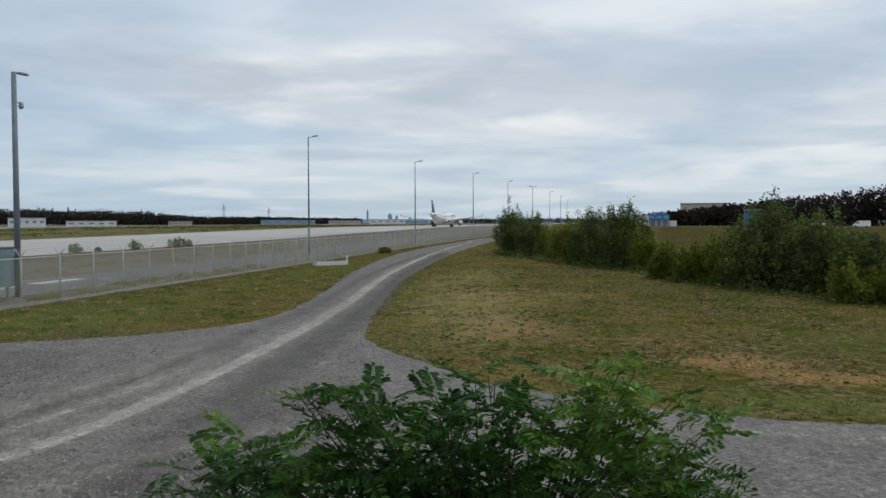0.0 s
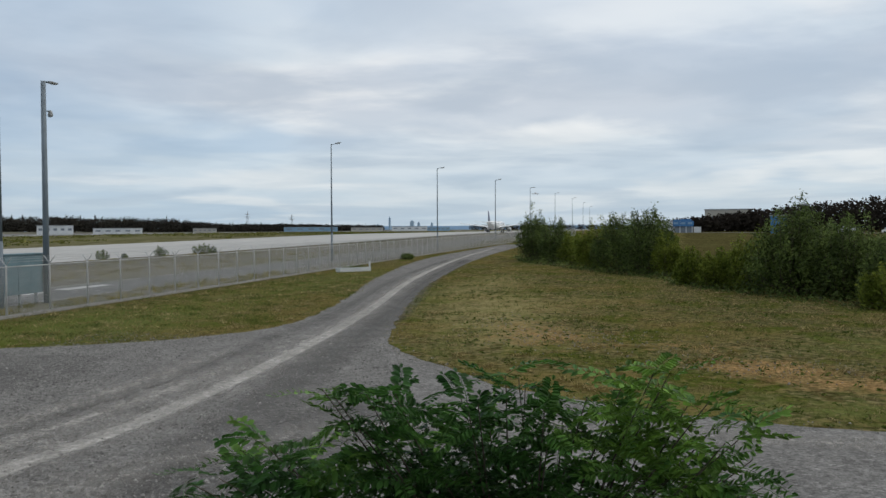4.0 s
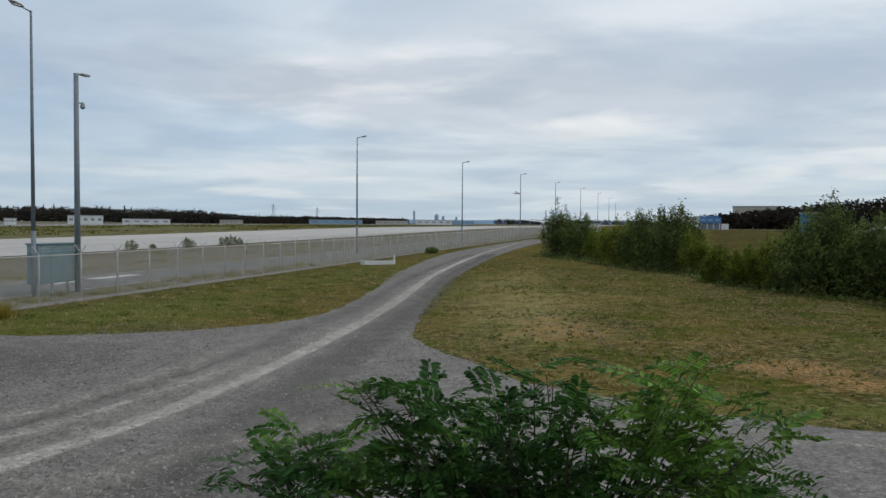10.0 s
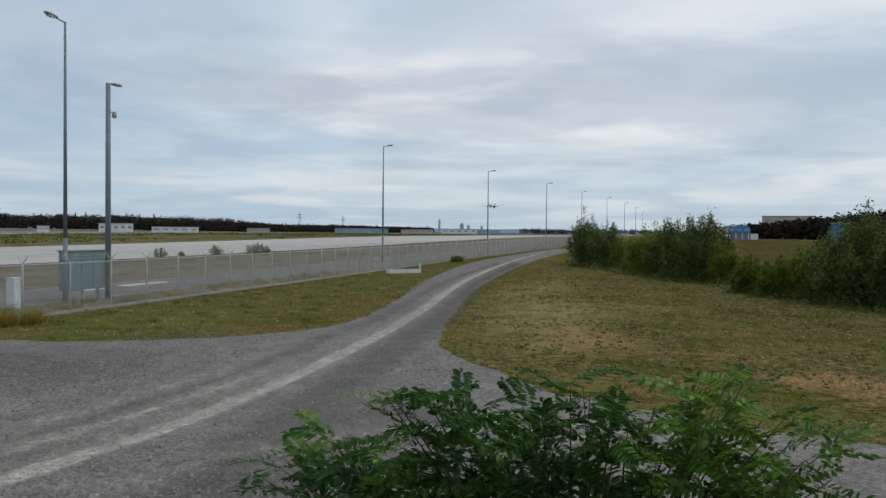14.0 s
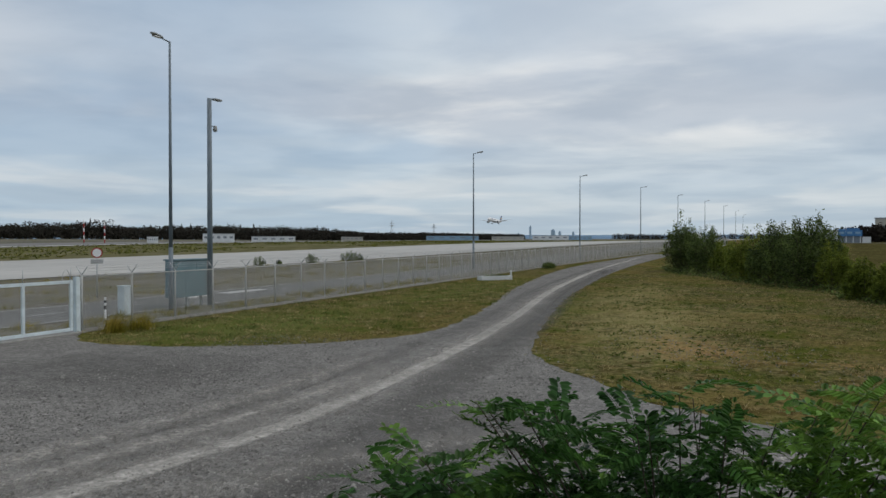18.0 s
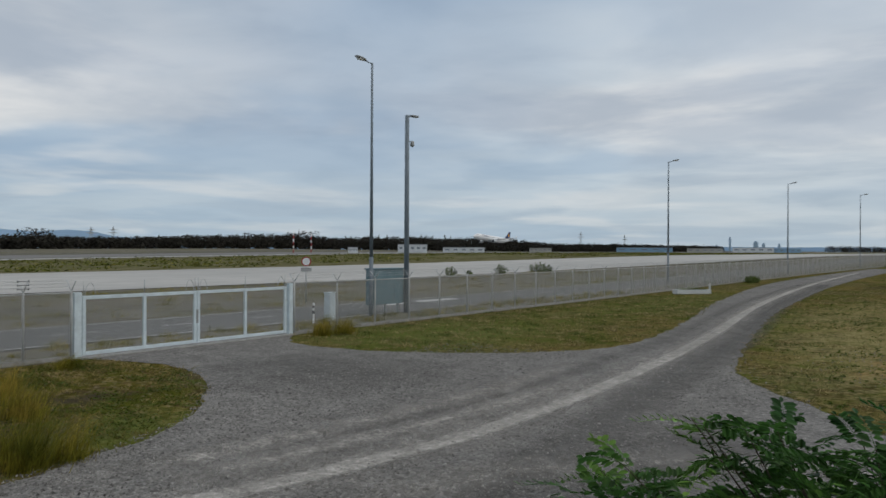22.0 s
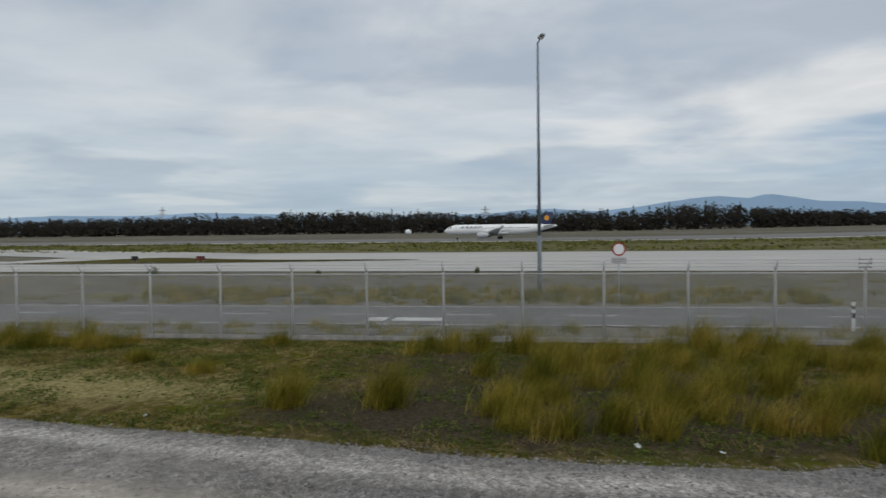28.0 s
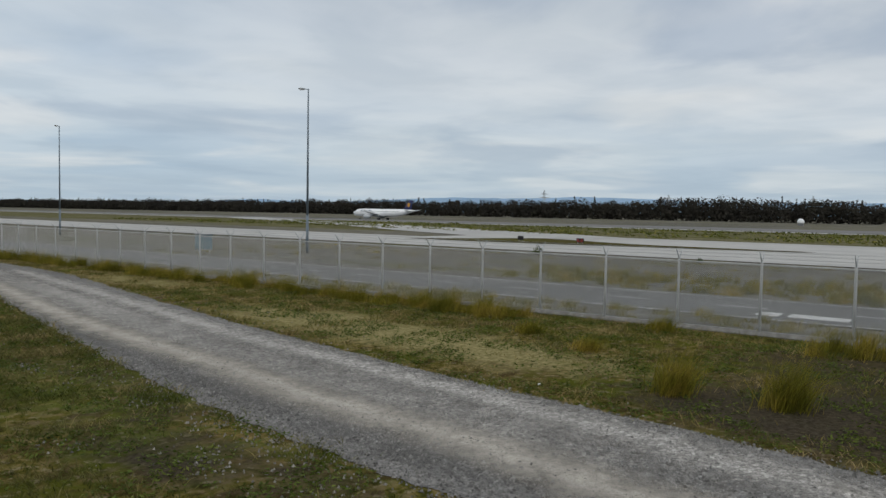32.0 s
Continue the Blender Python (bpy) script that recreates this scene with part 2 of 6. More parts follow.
def crushed(name, tones, size, warm=(1.0, 0.985, 0.955), stain=0.5, grain=1.0):
    """Crushed stone: a tone for each stone, dark joints, broad stains."""
    mat = bpy.data.materials.new(name)
    mat.use_nodes = True
    nt = mat.node_tree
    link = nt.links.new
    b = nt.nodes["Principled BSDF"]
    b.inputs["Roughness"].default_value, b.inputs["Specular IOR Level"].default_value = 0.95, 0.0
    geo = nt.nodes.new("ShaderNodeNewGeometry")
    out = None
    for k, (sc, w) in enumerate(((size, 0.0), (size * 2.6, 0.45))):
        v = nt.nodes.new("ShaderNodeTexVoronoi")
        v.inputs["Scale"].default_value = sc
        v.inputs["Randomness"].default_value = 1.0
        link(geo.outputs["Position"], v.inputs["Vector"])
        sep = nt.nodes.new("ShaderNodeSeparateColor")
        link(v.outputs["Color"], sep.inputs[0])
        r = nt.nodes.new("ShaderNodeValToRGB")
        while len(r.color_ramp.elements) < len(tones):
            r.color_ramp.elements.new(0.5)
        for e_, (p, c) in zip(r.color_ramp.elements, tones):
            e_.position, e_.color = p, (c * warm[0], c * warm[1], c * warm[2], 1)
        link(sep.outputs[0], r.inputs[0])
        if out is None:
            out, first = r.outputs[0], v
        else:
            m = nt.nodes.new("ShaderNodeMix")
            m.data_type = "RGBA"
            m.inputs[0].default_value = w
            link(out, m.inputs[6])
            link(r.outputs[0], m.inputs[7])
            out = m.outputs[2]
    for sc, lo, hi in ((0.16, 1 - 0.30 * stain, 1 + 0.30 * stain), (1.3, 1 - 0.5 * stain, 1 + 0.5 * stain), (7.0, 1 - 0.55 * stain, 1 + 0.55 * stain)):
        n = nt.nodes.new("ShaderNodeTexNoise")
        n.inputs["Scale"].default_value, n.inputs["Detail"].default_value = sc, 5
        link(geo.outputs["Position"], n.inputs["Vector"])
        mr = nt.nodes.new("ShaderNodeMapRange")
        mr.inputs[1].default_value, mr.inputs[2].default_value, mr.inputs[3].default_value, mr.inputs[4].default_value = 0.3, 0.7, lo, hi
        link(n.outputs[0], mr.inputs[0])
        hs = nt.nodes.new("ShaderNodeHueSaturation")
        link(mr.outputs[0], hs.inputs["Value"])
        link(out, hs.inputs["Color"])
        out = hs.outputs[0]
    link(out, b.inputs["Base Color"])
    bp = nt.nodes.new("ShaderNodeBump")
    bp.invert = True
    bp.inputs["Strength"].default_value, bp.inputs["Distance"].default_value = 0.8 * grain, 0.02
    link(first.outputs["Distance"], bp.inputs["Height"])
    link(bp.outputs[0], b.inputs["Normal"])
    return mat


GRAVEL = crushed("grey_gravel", [(0.0, 0.090), (0.35, 0.152), (0.65, 0.190), (0.92, 0.235), (1.0, 0.33)], 17, (1.0, 0.97, 0.93), 0.30)
GRAVEL_DARK = crushed("dark_rolled_gravel", [(0.0, 0.085), (0.4, 0.138), (0.75, 0.178), (1.0, 0.26)], 20, (1.0, 0.975, 0.94), 0.25)
WEAR = crushed("pale_worn_gravel", [(0.0, 0.13), (0.3, 0.27), (0.7, 0.37), (1.0, 0.62)], 17, (1.0, 0.955, 0.89), 0.35, 0.6)
WEAR_LINE = crushed("pale_trodden_gravel", [(0.0, 0.24), (0.3, 0.39), (0.7, 0.48), (1.0, 0.66)], 17, (1.0, 0.965, 0.91), 0.3, 0.6)
RUT = crushed("sandy_wheel_rut", [(0.0, 0.29), (0.5, 0.38), (1.0, 0.47)], 45, (1.0, 0.925, 0.81), 0.3, 0.4)


def thin_out(mat, scale=1.6, fray=1.0):
    """Lets a layer thin out by its "soft" attribute and a noise, down to the bare ground below."""
    nt = mat.node_tree
    link = nt.links.new
    shader = nt.nodes["Principled BSDF"]
    out = nt.nodes["Material Output"]
    soft = nt.nodes.new("ShaderNodeAttribute")
    soft.attribute_name = "soft"
    geo = nt.nodes.new("ShaderNodeNewGeometry")
    total = None
    for sc, w in ((scale, 1.0 * fray), (scale * 9, 0.35 * fray)):
        n = nt.nodes.new("ShaderNodeTexNoise")
        n.inputs["Scale"].default_value, n.inputs["Detail"].default_value, n.inputs["Roughness"].default_value = sc, 6, 0.7
        link(geo.outputs["Position"], n.inputs["Vector"])
        m = nt.nodes.new("ShaderNodeMath")
        m.operation = "MULTIPLY_ADD"
        m.inputs[1].default_value = w
        link(n.outputs[0], m.inputs[0])
        if total is None:
            m.inputs[2].default_value = -0.675 * fray - 0.35
        else:
            link(total, m.inputs[2])
        total = m.outputs[0]
    add = nt.nodes.new("ShaderNodeMath")
    add.operation = "ADD"
    link(total, add.inputs[0])
    link(soft.outputs["Fac"], add.inputs[1])
    mr = nt.nodes.new("ShaderNodeMapRange")
    mr.inputs[1].default_value, mr.inputs[2].default_value = -0.12, 0.55
    link(add.outputs[0], mr.inputs[0])
    clear = nt.nodes.new("ShaderNodeBsdfTransparent")
    mix = nt.nodes.new("ShaderNodeMixShader")
    link(mr.outputs[0], mix.inputs[0])
    link(clear.outputs[0], mix.inputs[1])
    link(shader.outputs[0], mix.inputs[2])
    link(mix.outputs[0], out.inputs[0])


thin_out(WEAR)
thin_out(WEAR_LINE, 2.2, 0.6)
thin_out(GRAVEL_DARK, 0.7, 0.35)
thin_out(RUT, 1.2, 0.8)
BELT = material("green_weedy_airfield_grass", [(0.38, (0.062, 0.062, 0.028)), (0.48, (0.105, 0.102, 0.048)), (0.56, (0.150, 0.138, 0.074)), (0.64, (0.20, 0.18, 0.11))],
                0.5, 0.95, 0.8, 3, coarse=[(0.05, (0.082, 0.088, 0.032), 0.6, 0.49, 0.60), (0.14, (0.165, 0.148, 0.10), 0.6, 0.50, 0.60)], stretch=(1, 0.4, 1), spec=0.0)
ASPHALT = material("grey_asphalt", [(0.3, (0.096, 0.096, 0.094)), (0.55, (0.136, 0.136, 0.132)), (0.75, (0.19, 0.189, 0.182))], 5, 0.9, 0.4, 60,
                   coarse=[(0.15, (0.17, 0.169, 0.163), 0.5, 0.45, 0.65)], spec=0.1)
CONCRETE = material("pale_concrete", [(0.3, (0.33, 0.325, 0.31)), (0.55, (0.42, 0.41, 0.39)), (0.75, (0.50, 0.49, 0.46))], 0.6, 0.9, 0.2, 20,
                    coarse=[(0.02, (0.30, 0.295, 0.285), 0.6, 0.45, 0.65)], stretch=(1, 0.25, 1))
WHITE_PAINT = plain("white_road_paint", (0.50, 0.50, 0.485), 0.8, var=0.35, scale=3)
GALV = plain("galvanised_steel", (0.42, 0.44, 0.45), 0.5, 0.35, scale=6)
POST_GREY = plain("pale_grey_post_paint", (0.43, 0.435, 0.43), 0.7, scale=5)
WIRE = plain("galvanised_wire", (0.41, 0.415, 0.41), 0.55, 0.3)
GATE_PAINT = plain("pale_blue_grey_gate_paint", (0.56, 0.64, 0.68), 0.5, scale=3)
POLE = plain("blue_grey_pole_paint", (0.15, 0.185, 0.215), 0.65, 0.0, scale=2)
LAMP_GREY = plain("grey_lamp_housing", (0.30, 0.31, 0.31), 0.5, 0.1)
CABINET = plain("turquoise_grey_cabinet_paint", (0.13, 0.205, 0.235), 0.55, scale=2)
WHITE = plain("white_coating", (0.74, 0.75, 0.76), 0.35, var=0.03, scale=1)
BLACK = plain("black_rubber", (0.02, 0.02, 0.022), 0.8)
RED = plain("red_sign_paint", (0.33, 0.03, 0.03), 0.6)
ORANGE = plain("orange_sign_face", (0.55, 0.16, 0.03), 0.5)
WALL_WHITE = plain("white_cladding", (0.62, 0.64, 0.65), 0.6, var=0.08, scale=0.3)
KERB = plain("grey_concrete_kerb", (0.29, 0.285, 0.27), 0.9, var=0.25, scale=5)

# ---- mesh helpers ----


def mesh_of(name, bm, mat):
    me = bpy.data.meshes.new(name)
    bm.to_mesh(me)
    bm.free()
    me.materials.append(mat)
    return me


def part(name, bm, mat, parent, label=""):
    ob = new(name, bm if isinstance(bm, bpy.types.Mesh) else mesh_of(name, bm, mat))
    ob.parent = parent
    if label:
        ob["label"] = label
    return ob


def thing(name, label, category, at=None, group="", kind=""):
    ob = new(name)
    if at is not None:
        ob.matrix_world = at
    return tagged(ob, label, category, group, kind)


def box(bm, x0, y0, z0, x1, y1, z1, m=None, bevel=0.0):
    r = bmesh.ops.create_cube(bm, size=1.0)
    vs = r["verts"]
    for v in vs:
        v.co = Vector((x0 + (v.co.x + 0.5) * (x1 - x0), y0 + (v.co.y + 0.5) * (y1 - y0), z0 + (v.co.z + 0.5) * (z1 - z0)))
    if bevel:
        es = list({e_ for v in vs for e_ in v.link_edges})
        r2 = bmesh.ops.bevel(bm, geom=es, offset=bevel, segments=2, affect="EDGES")
        vs = list({v for f in r2["faces"] for v in f.verts} | {v for v in vs if v.is_valid})
    if m is not None:
        for v in vs:
            v.co = m @ v.co
    return bm


def tube(bm, p, q, r0, r1=None, sides=8, cap=True):
    """A round bar from p to q."""
    p, q = Vector(p), Vector(q)
    r1 = r0 if r1 is None else r1
    turn = (q - p).to_track_quat("Z", "Y")
    rings = []
    for c, r in ((p, r0), (q, r1)):
        rings.append([bm.verts.new(c + turn @ Vector((r * math.cos(k * math.tau / sides), r * math.sin(k * math.tau / sides), 0))) for k in range(sides)])
    for k in range(sides):
        f = bm.faces.new((rings[0][k], rings[0][(k + 1) % sides], rings[1][(k + 1) % sides], rings[1][k]))
        f.smooth = sides > 5
    if cap:
        bm.faces.new(rings[0][::-1])
        bm.faces.new(rings[1])
    return bm


def loft(bm, rings, closed=True, cap=True, smooth=True):
    """Joins rings of equal length (lists of points) into a skin."""
    made = [[bm.verts.new(p) for p in ring] for ring in rings]
    n = len(made[0])
    for a_, b_ in zip(made, made[1:]):
        for k in range(n if closed else n - 1):
            f = bm.faces.new((a_[k], a_[(k + 1) % n], b_[(k + 1) % n], b_[k]))
            f.smooth = smooth
    if cap and closed:
        bm.faces.new(made[0][::-1])
        bm.faces.new(made[-1])
    bmesh.ops.recalc_face_normals(bm, faces=bm.faces)
    return bm


def fresh():
    return bmesh.new()


def ease(v, lo, hi):
    u = max(0.0, min(1.0, (v - lo) / (hi - lo)))
    return u * u * (3 - 2 * u)


def spline(points, step=1.0):
    """A smooth line through the points."""
    ps = [Vector((p[0], p[1])) for p in points]
    ps = [2 * ps[0] - ps[1]] + ps + [2 * ps[-1] - ps[-2]]
    out = []
    for i in range(1, len(ps) - 2):
        a_, b_, c_, d_ = ps[i - 1:i + 3]
        n = max(1, int((c_ - b_).length / step))
        for k in range(n):
            u = k / n
            out.append(0.5 * (2 * b_ + (c_ - a_) * u + (2 * a_ - 5 * b_ + 4 * c_ - d_) * u * u + (3 * b_ - a_ - 3 * c_ + d_) * u ** 3))
    out.append(ps[-2])
    return out


# ---- the land ----
RUN = math.tan(radians(2.0))            # taxiway and runway lie two degrees off the fence
FENCE_X = -24.5


def fence_x(y):
    """The fence runs straight, then bends slowly away from the taxiway."""
    u = max(0.0, min(y, 200.0) - 60.0)
    return FENCE_X + 0.00048 * u * u + max(0.0, y - 200.0) * 0.134



def land(x, y):
    """Height of the open ground: it climbs a little to the north and falls off behind the taxiway."""
    z = 1.9 * ease(y, 40, 330)
    u = RUN * y - x
    z -= 0.8 * ease(u, 100, 260) * (1 - ease(y, 0, 170))
    z += 1.9 * ease(u, 305, 425) * (1 - ease(y, 300, 700))
    return z


def bank(x, y):
    """The bank on which the camera stands."""
    r = math.hypot(x - 0.2, (y + 0.6) * 0.8)
    return 2.05 * (1 - ease(r, 1.6, 7.5))


def axis(fine, step, ratio, end):
    out = [0.0]
    s = step
    while out[-1] < end:
        if out[-1] > fine:
            s *= ratio
        out.append(out[-1] + s)
    return out


SAND = ((4.2, 20.9, 1.9, 1.3, 0.85), (6.5, 18.9, 2.6, 1.0, 0.75), (3.0, 24.0, 2.2, 1.2, 0.45), (-0.6, 25.4, 2.4, 1.9, 0.24), (-3.6, 29, 1.6, 2.6, 0.24), (-2.2, 26, 2.0, 3.5, 0.42), (-17.6, -25, 0.9, 6, 0.35), (-7.8, -10.5, 0.8, 2.5, 0.45))
STRAW = ((-18.0, -19, 2.2, 6, 0.72), (-21, -36, 1.9, 8, 0.7), (-16.4, -11, 1.6, 4.5, 0.62), (-4.5, 33, 3.0, 9, 0.55), (-7.5, 50, 3.4, 16, 0.55), (-2.5, 25, 2.6, 4, 0.35), (0, 40, 3, 9, 0.3), (-17.5, -15, 1.8, 7, 0.4), (-20, 40, 2.5, 8, 0.25))
SOIL = ((-14.6, 1.0, 1.8, 5.5, 0.85), (-17.5, 1.0, 4.2, 6.5, 0.85), (-18.2, 9.2, 0.9, 1.6, 0.6), (12, 22, 7, 5, 0.38), (9, 17, 5, 2, 0.2), (-23.7, 28.0, 0.5, 1.2, 0.7), (-15.0, -4.8, 1.6, 2.6, 0.5), (-21.5, -4, 2.5, 4, 0.45), (-6.3, -12.0, 1.2, 3.0, 0.45), (-7.2, -8.0, 1.0, 1.6, 0.62), (-6.6, -10.2, 0.8, 1.0, 0.6), (-7.9, -12.6, 0.7, 1.2, 0.55), (-8.9, -16, 1.0, 3.0, 0.5), (-8.0, -22, 1.6, 4, 0.4))
GREEN = ((-20, 26, 6, 8, 0.55), (-19, 50, 6, 22, 0.55), (10, 25, 6, 4, 0.5), (6, 16.2, 8, 1.3, 0.6), (-4.6, 23, 1.6, 4, 0.4), (-14.4, 8.0, 2.2, 3.2, 0.75), (-9, 40, 3, 14, 0.4), (-8.0, -15, 2.8, 10, 0.50), (-23.0, -10, 1.2, 20, 0.4))


def growth(x, y, spots):
    return sum(a_ * math.exp(-((x - cx) / rx) ** 2 - ((y - cy) / ry) ** 2) for cx, cy, rx, ry, a_ in spots)


def ground():
    pos = axis(45, 0.9, 1.13, 4600)
    xs = [-v for v in reversed(pos[1:])] + pos
    ys = list(xs)
    verts, faces = [], []
    for y in ys:
        for x in xs:
            near = math.hypot(x, y) < 130
            h = land(x, y) + bank(x, y)
            if near:
                h -= 0.004
            verts.append((x, y, h))
    n = len(xs)
    for j in range(n - 1):
        for i in range(n - 1):
            faces.append((j * n + i, j * n + i + 1, (j + 1) * n + i + 1, (j + 1) * n + i))
    me = bpy.data.meshes.new("ground")
    me.from_pydata(verts, [], faces)
    me.materials.append(GRASS)
    me.materials.append(AIRFIELD)
    me.materials.append(GRASS_ROUGH)
    me.materials.append(HEATH)
    me.materials.append(BELT)
    for attribute, spots in (("straw", STRAW), ("sand", SAND), ("soil", SOIL), ("green", GREEN)):
        me.attributes.new(attribute, "FLOAT", "POINT").data.foreach_set("value", [growth(v[0], v[1], spots) if abs(v[0]) < 60 and abs(v[1]) < 130 else 0.0 for v in verts])
    for p in me.polygons:
        p.use_smooth = True
        if p.center.x < FENCE_X:
            u = RUN * p.center.y - p.center.x
            p.material_index = 4 if 108 < u < 243 else 1
        elif p.center.y < 16 and p.center.x < -4:
            p.material_index = 2
        elif p.center.y > 62 and p.center.x > 6 + 0.10 * (p.center.y - 62):
            p.material_index = 3
    return tagged(new("ground", me), "dry summer grass with bare sandy patches", "ground", kind="structure")


ground()


def strip(name, mat, line, left, right, lift, label, category="road", step=6.0):
    """A band along a line of (x, y); left and right of it, laid on the land."""
    pts = spline(line, step)
    verts, faces = [], []
    for i, p in enumerate(pts):
        d = (pts[min(i + 1, len(pts) - 1)] - pts[max(i - 1, 0)]).normalized()
        side = Vector((-d.y, d.x))
        for k in range(5):
            q = p + side * (left + (-right - left) * k / 4)
            verts.append((q.x, q.y, land(q.x, q.y) + lift))
    for i in range(len(pts) - 1):
        for k in range(4):
            faces.append((i * 5 + k, i * 5 + k + 1, i * 5 + k + 6, i * 5 + k + 5))
    me = bpy.data.meshes.new(name)
    me.from_pydata(verts, [], faces)
    me.materials.append(mat)
    ob = tagged(new(name, me), label, category, kind="structure")
    return ob


def rough_outline(points, step, amount, seed):
    """A closed outline, smoothed and frayed."""
    out = []
    for i, p in enumerate(spline(points, step)):
        n1 = noise.noise((p.x * 1.1 + seed, p.y * 1.1, 0.0)) * amount + noise.noise((p.x * 3.7, p.y * 3.7 + seed, 4.0)) * amount * 0.45
        n2_ = noise.noise((p.x * 1.1, p.y * 1.1 + seed, 9.0)) * amount
        out.append((p.x + n1, p.y + n2_))
    return out


def gravel():
    west = [(-22.6, -95), (-22.4, -70), (-21.6, -51), (-20.4, -40), (-17.8, -29.6), (-15.5, -20.2), (-13.6, -10.6), (-12.85, -5.0), (-12.2, -1.0), (-12.1, 3.0),
            (-12.9, 6.6), (-14.1, 9.4), (-16.9, 12.0), (-20.6, 13.5), (-24.4, 12.7)]
    gate = [(-24.4, 21.5), (-22.0, 19.6), (-19.0, 19.8), (-16.4, 20.9), (-13.8, 23.1), (-12.1, 26.2), (-12.2, 31.0), (-14.0, 41.0), (-16.6, 53.2), (-20.2, 79.0), (-21.2, 104), (-19.4, 150)]
    east = [(-14.6, 150), (-15.0, 112), (-14.1, 80), (-11.5, 50), (-8.75, 32.3), (-7.1, 24.6), (-6.1, 21.9), (-4.1, 19.4), (-2.0, 17.0), (2.0, 15.0), (6, 14.6), (14, 14.8), (40, 17)]
    south = [(40, 4), (12, 2.5), (3, 1.5), (-3, -0.5), (-7.4, -4.0), (-8.1, -8.0), (-9.0, -13.9), (-10.9, -22.0), (-13.6, -33.0), (-16.0, -46.0), (-17.5, -70.0), (-17.8, -95)]
    outline = []
    for k, run in enumerate((west, gate, east, south)):
        outline += rough_outline(run, 0.25, 0.18, 11.0 * k)
    from mathutils.geometry import delaunay_2d_cdt
    inner = [(x, y) for x in range(-23, 14, 3) for y in range(-92, 150, 6)]
    loop = list(range(len(outline)))
    vs, es, fs, *_ = delaunay_2d_cdt([Vector(p) for p in outline + inner], [], [loop], 1, 1e-4)
    me = bpy.data.meshes.new("gravel_track")
    me.from_pydata([(v.x, v.y, land(v.x, v.y) + 0.012) for v in vs], [], fs)
    me.materials.append(GRAVEL)
    tagged(new("gravel_track", me), "grey crushed-stone track with a wide turning area before the gate", "track", kind="structure")


def wear_line(line, width, amount=1.0, mat=None, lift=0.025, name="worn_strip", label="worn line of compacted stone on the gravel track"):
    """A pale wheel line that thins out to its edges."""
    pts = spline(line, 0.8)
    n = 9
    verts, faces, soft = [], [], []
    for i, p in enumerate(pts):
        d = (pts[min(i + 1, len(pts) - 1)] - pts[max(i - 1, 0)]).normalized()
        side = Vector((-d.y, d.x))
        end = min(1.0, i / 6, (len(pts) - 1 - i) / 6)
        for k in range(n):
            u = k / (n - 1) * 2 - 1
            q = p + side * (u * width * 1.6)
            verts.append((q.x, q.y, land(q.x, q.y) + lift))
            soft.append(amount * end * max(0.0, 1 - abs(u)) ** 0.8)
    for i in range(len(pts) - 1):
        for k in range(n - 1):
            faces.append((i * n + k, i * n + k + 1, (i + 1) * n + k + 1, (i + 1) * n + k))
    me = bpy.data.meshes.new(name)
    me.from_pydata(verts, [], faces)
    me.attributes.new("soft", "FLOAT", "POINT").data.foreach_set("value", soft)
    me.materials.append(mat or WEAR)
    tagged(new(name, me), label, "track wear", kind="stuff")


gravel()
DARK_LABEL = "dark wheel lane of the track"
wear_line([(-23.6, 16.9), (-20.0, 16.6), (-16.0, 15.6), (-12.5, 14.5), (-10, 14)], 4.4, 0.5, GRAVEL_DARK, 0.0165, "dark_apron", "dark rolled gravel before the gate")
wear_line([(-6.2, 6), (-6.9, 14.3), (-7.9, 21.7), (-9.2, 32.8), (-12.7, 55.4), (-15.9, 90)], 0.85, 0.62, GRAVEL_DARK, 0.0215, "dark_lane", DARK_LABEL)
wear_line([(-6.8, 0), (-5.6, 6), (-4.9, 11), (-5.2, 15), (-6.2, 19)], 1.7, 0.6, GRAVEL_DARK, 0.0195, "dark_lane", DARK_LABEL)
wear_line([(-9.8, 5), (-10.4, 11), (-10.7, 20), (-11.7, 32), (-15.1, 55), (-18.1, 90)], 0.7, 0.42, GRAVEL_DARK, 0.0225, "dark_lane", DARK_LABEL)
wear_line([(-14.6, -34), (-11.5, -22.3), (-10.4, -16.9), (-9.6, -13.1), (-9.2, -10.9), (-8.7, -6), (-8.2, -2)], 0.6, 0.40, GRAVEL_DARK, 0.0235, "dark_lane", DARK_LABEL)
wear_line([(-12.2, 0), (-9.7, 6.0), (-8.8, 10.5), (-8.65, 14.3), (-9.1, 21.7), (-10.45, 32.8), (-13.9, 55.4), (-17.0, 90), (-18.4, 130)], 0.25, 1.35, WEAR_LINE)
wear_line([(-12.2, 0), (-9.75, 6.0), (-8.9, 10.5), (-8.75, 14.3), (-9.2, 21.7), (-10.5, 32.8), (-13.95, 55.4), (-17.0, 90), (-18.4, 130)], 0.75, 0.58, lift=0.0262)
wear_line([(-12.6, 3), (-11.3, 9), (-10.9, 14), (-11.0, 18), (-11.6, 24)], 0.5, 0.62, lift=0.027)
wear_line([(-11.2, 4), (-10.4, 8.1), (-10.0, 10.5), (-9.8, 13.5), (-9.75, 17.3), (-10.2, 22)], 0.42, 0.66, lift=0.0335)
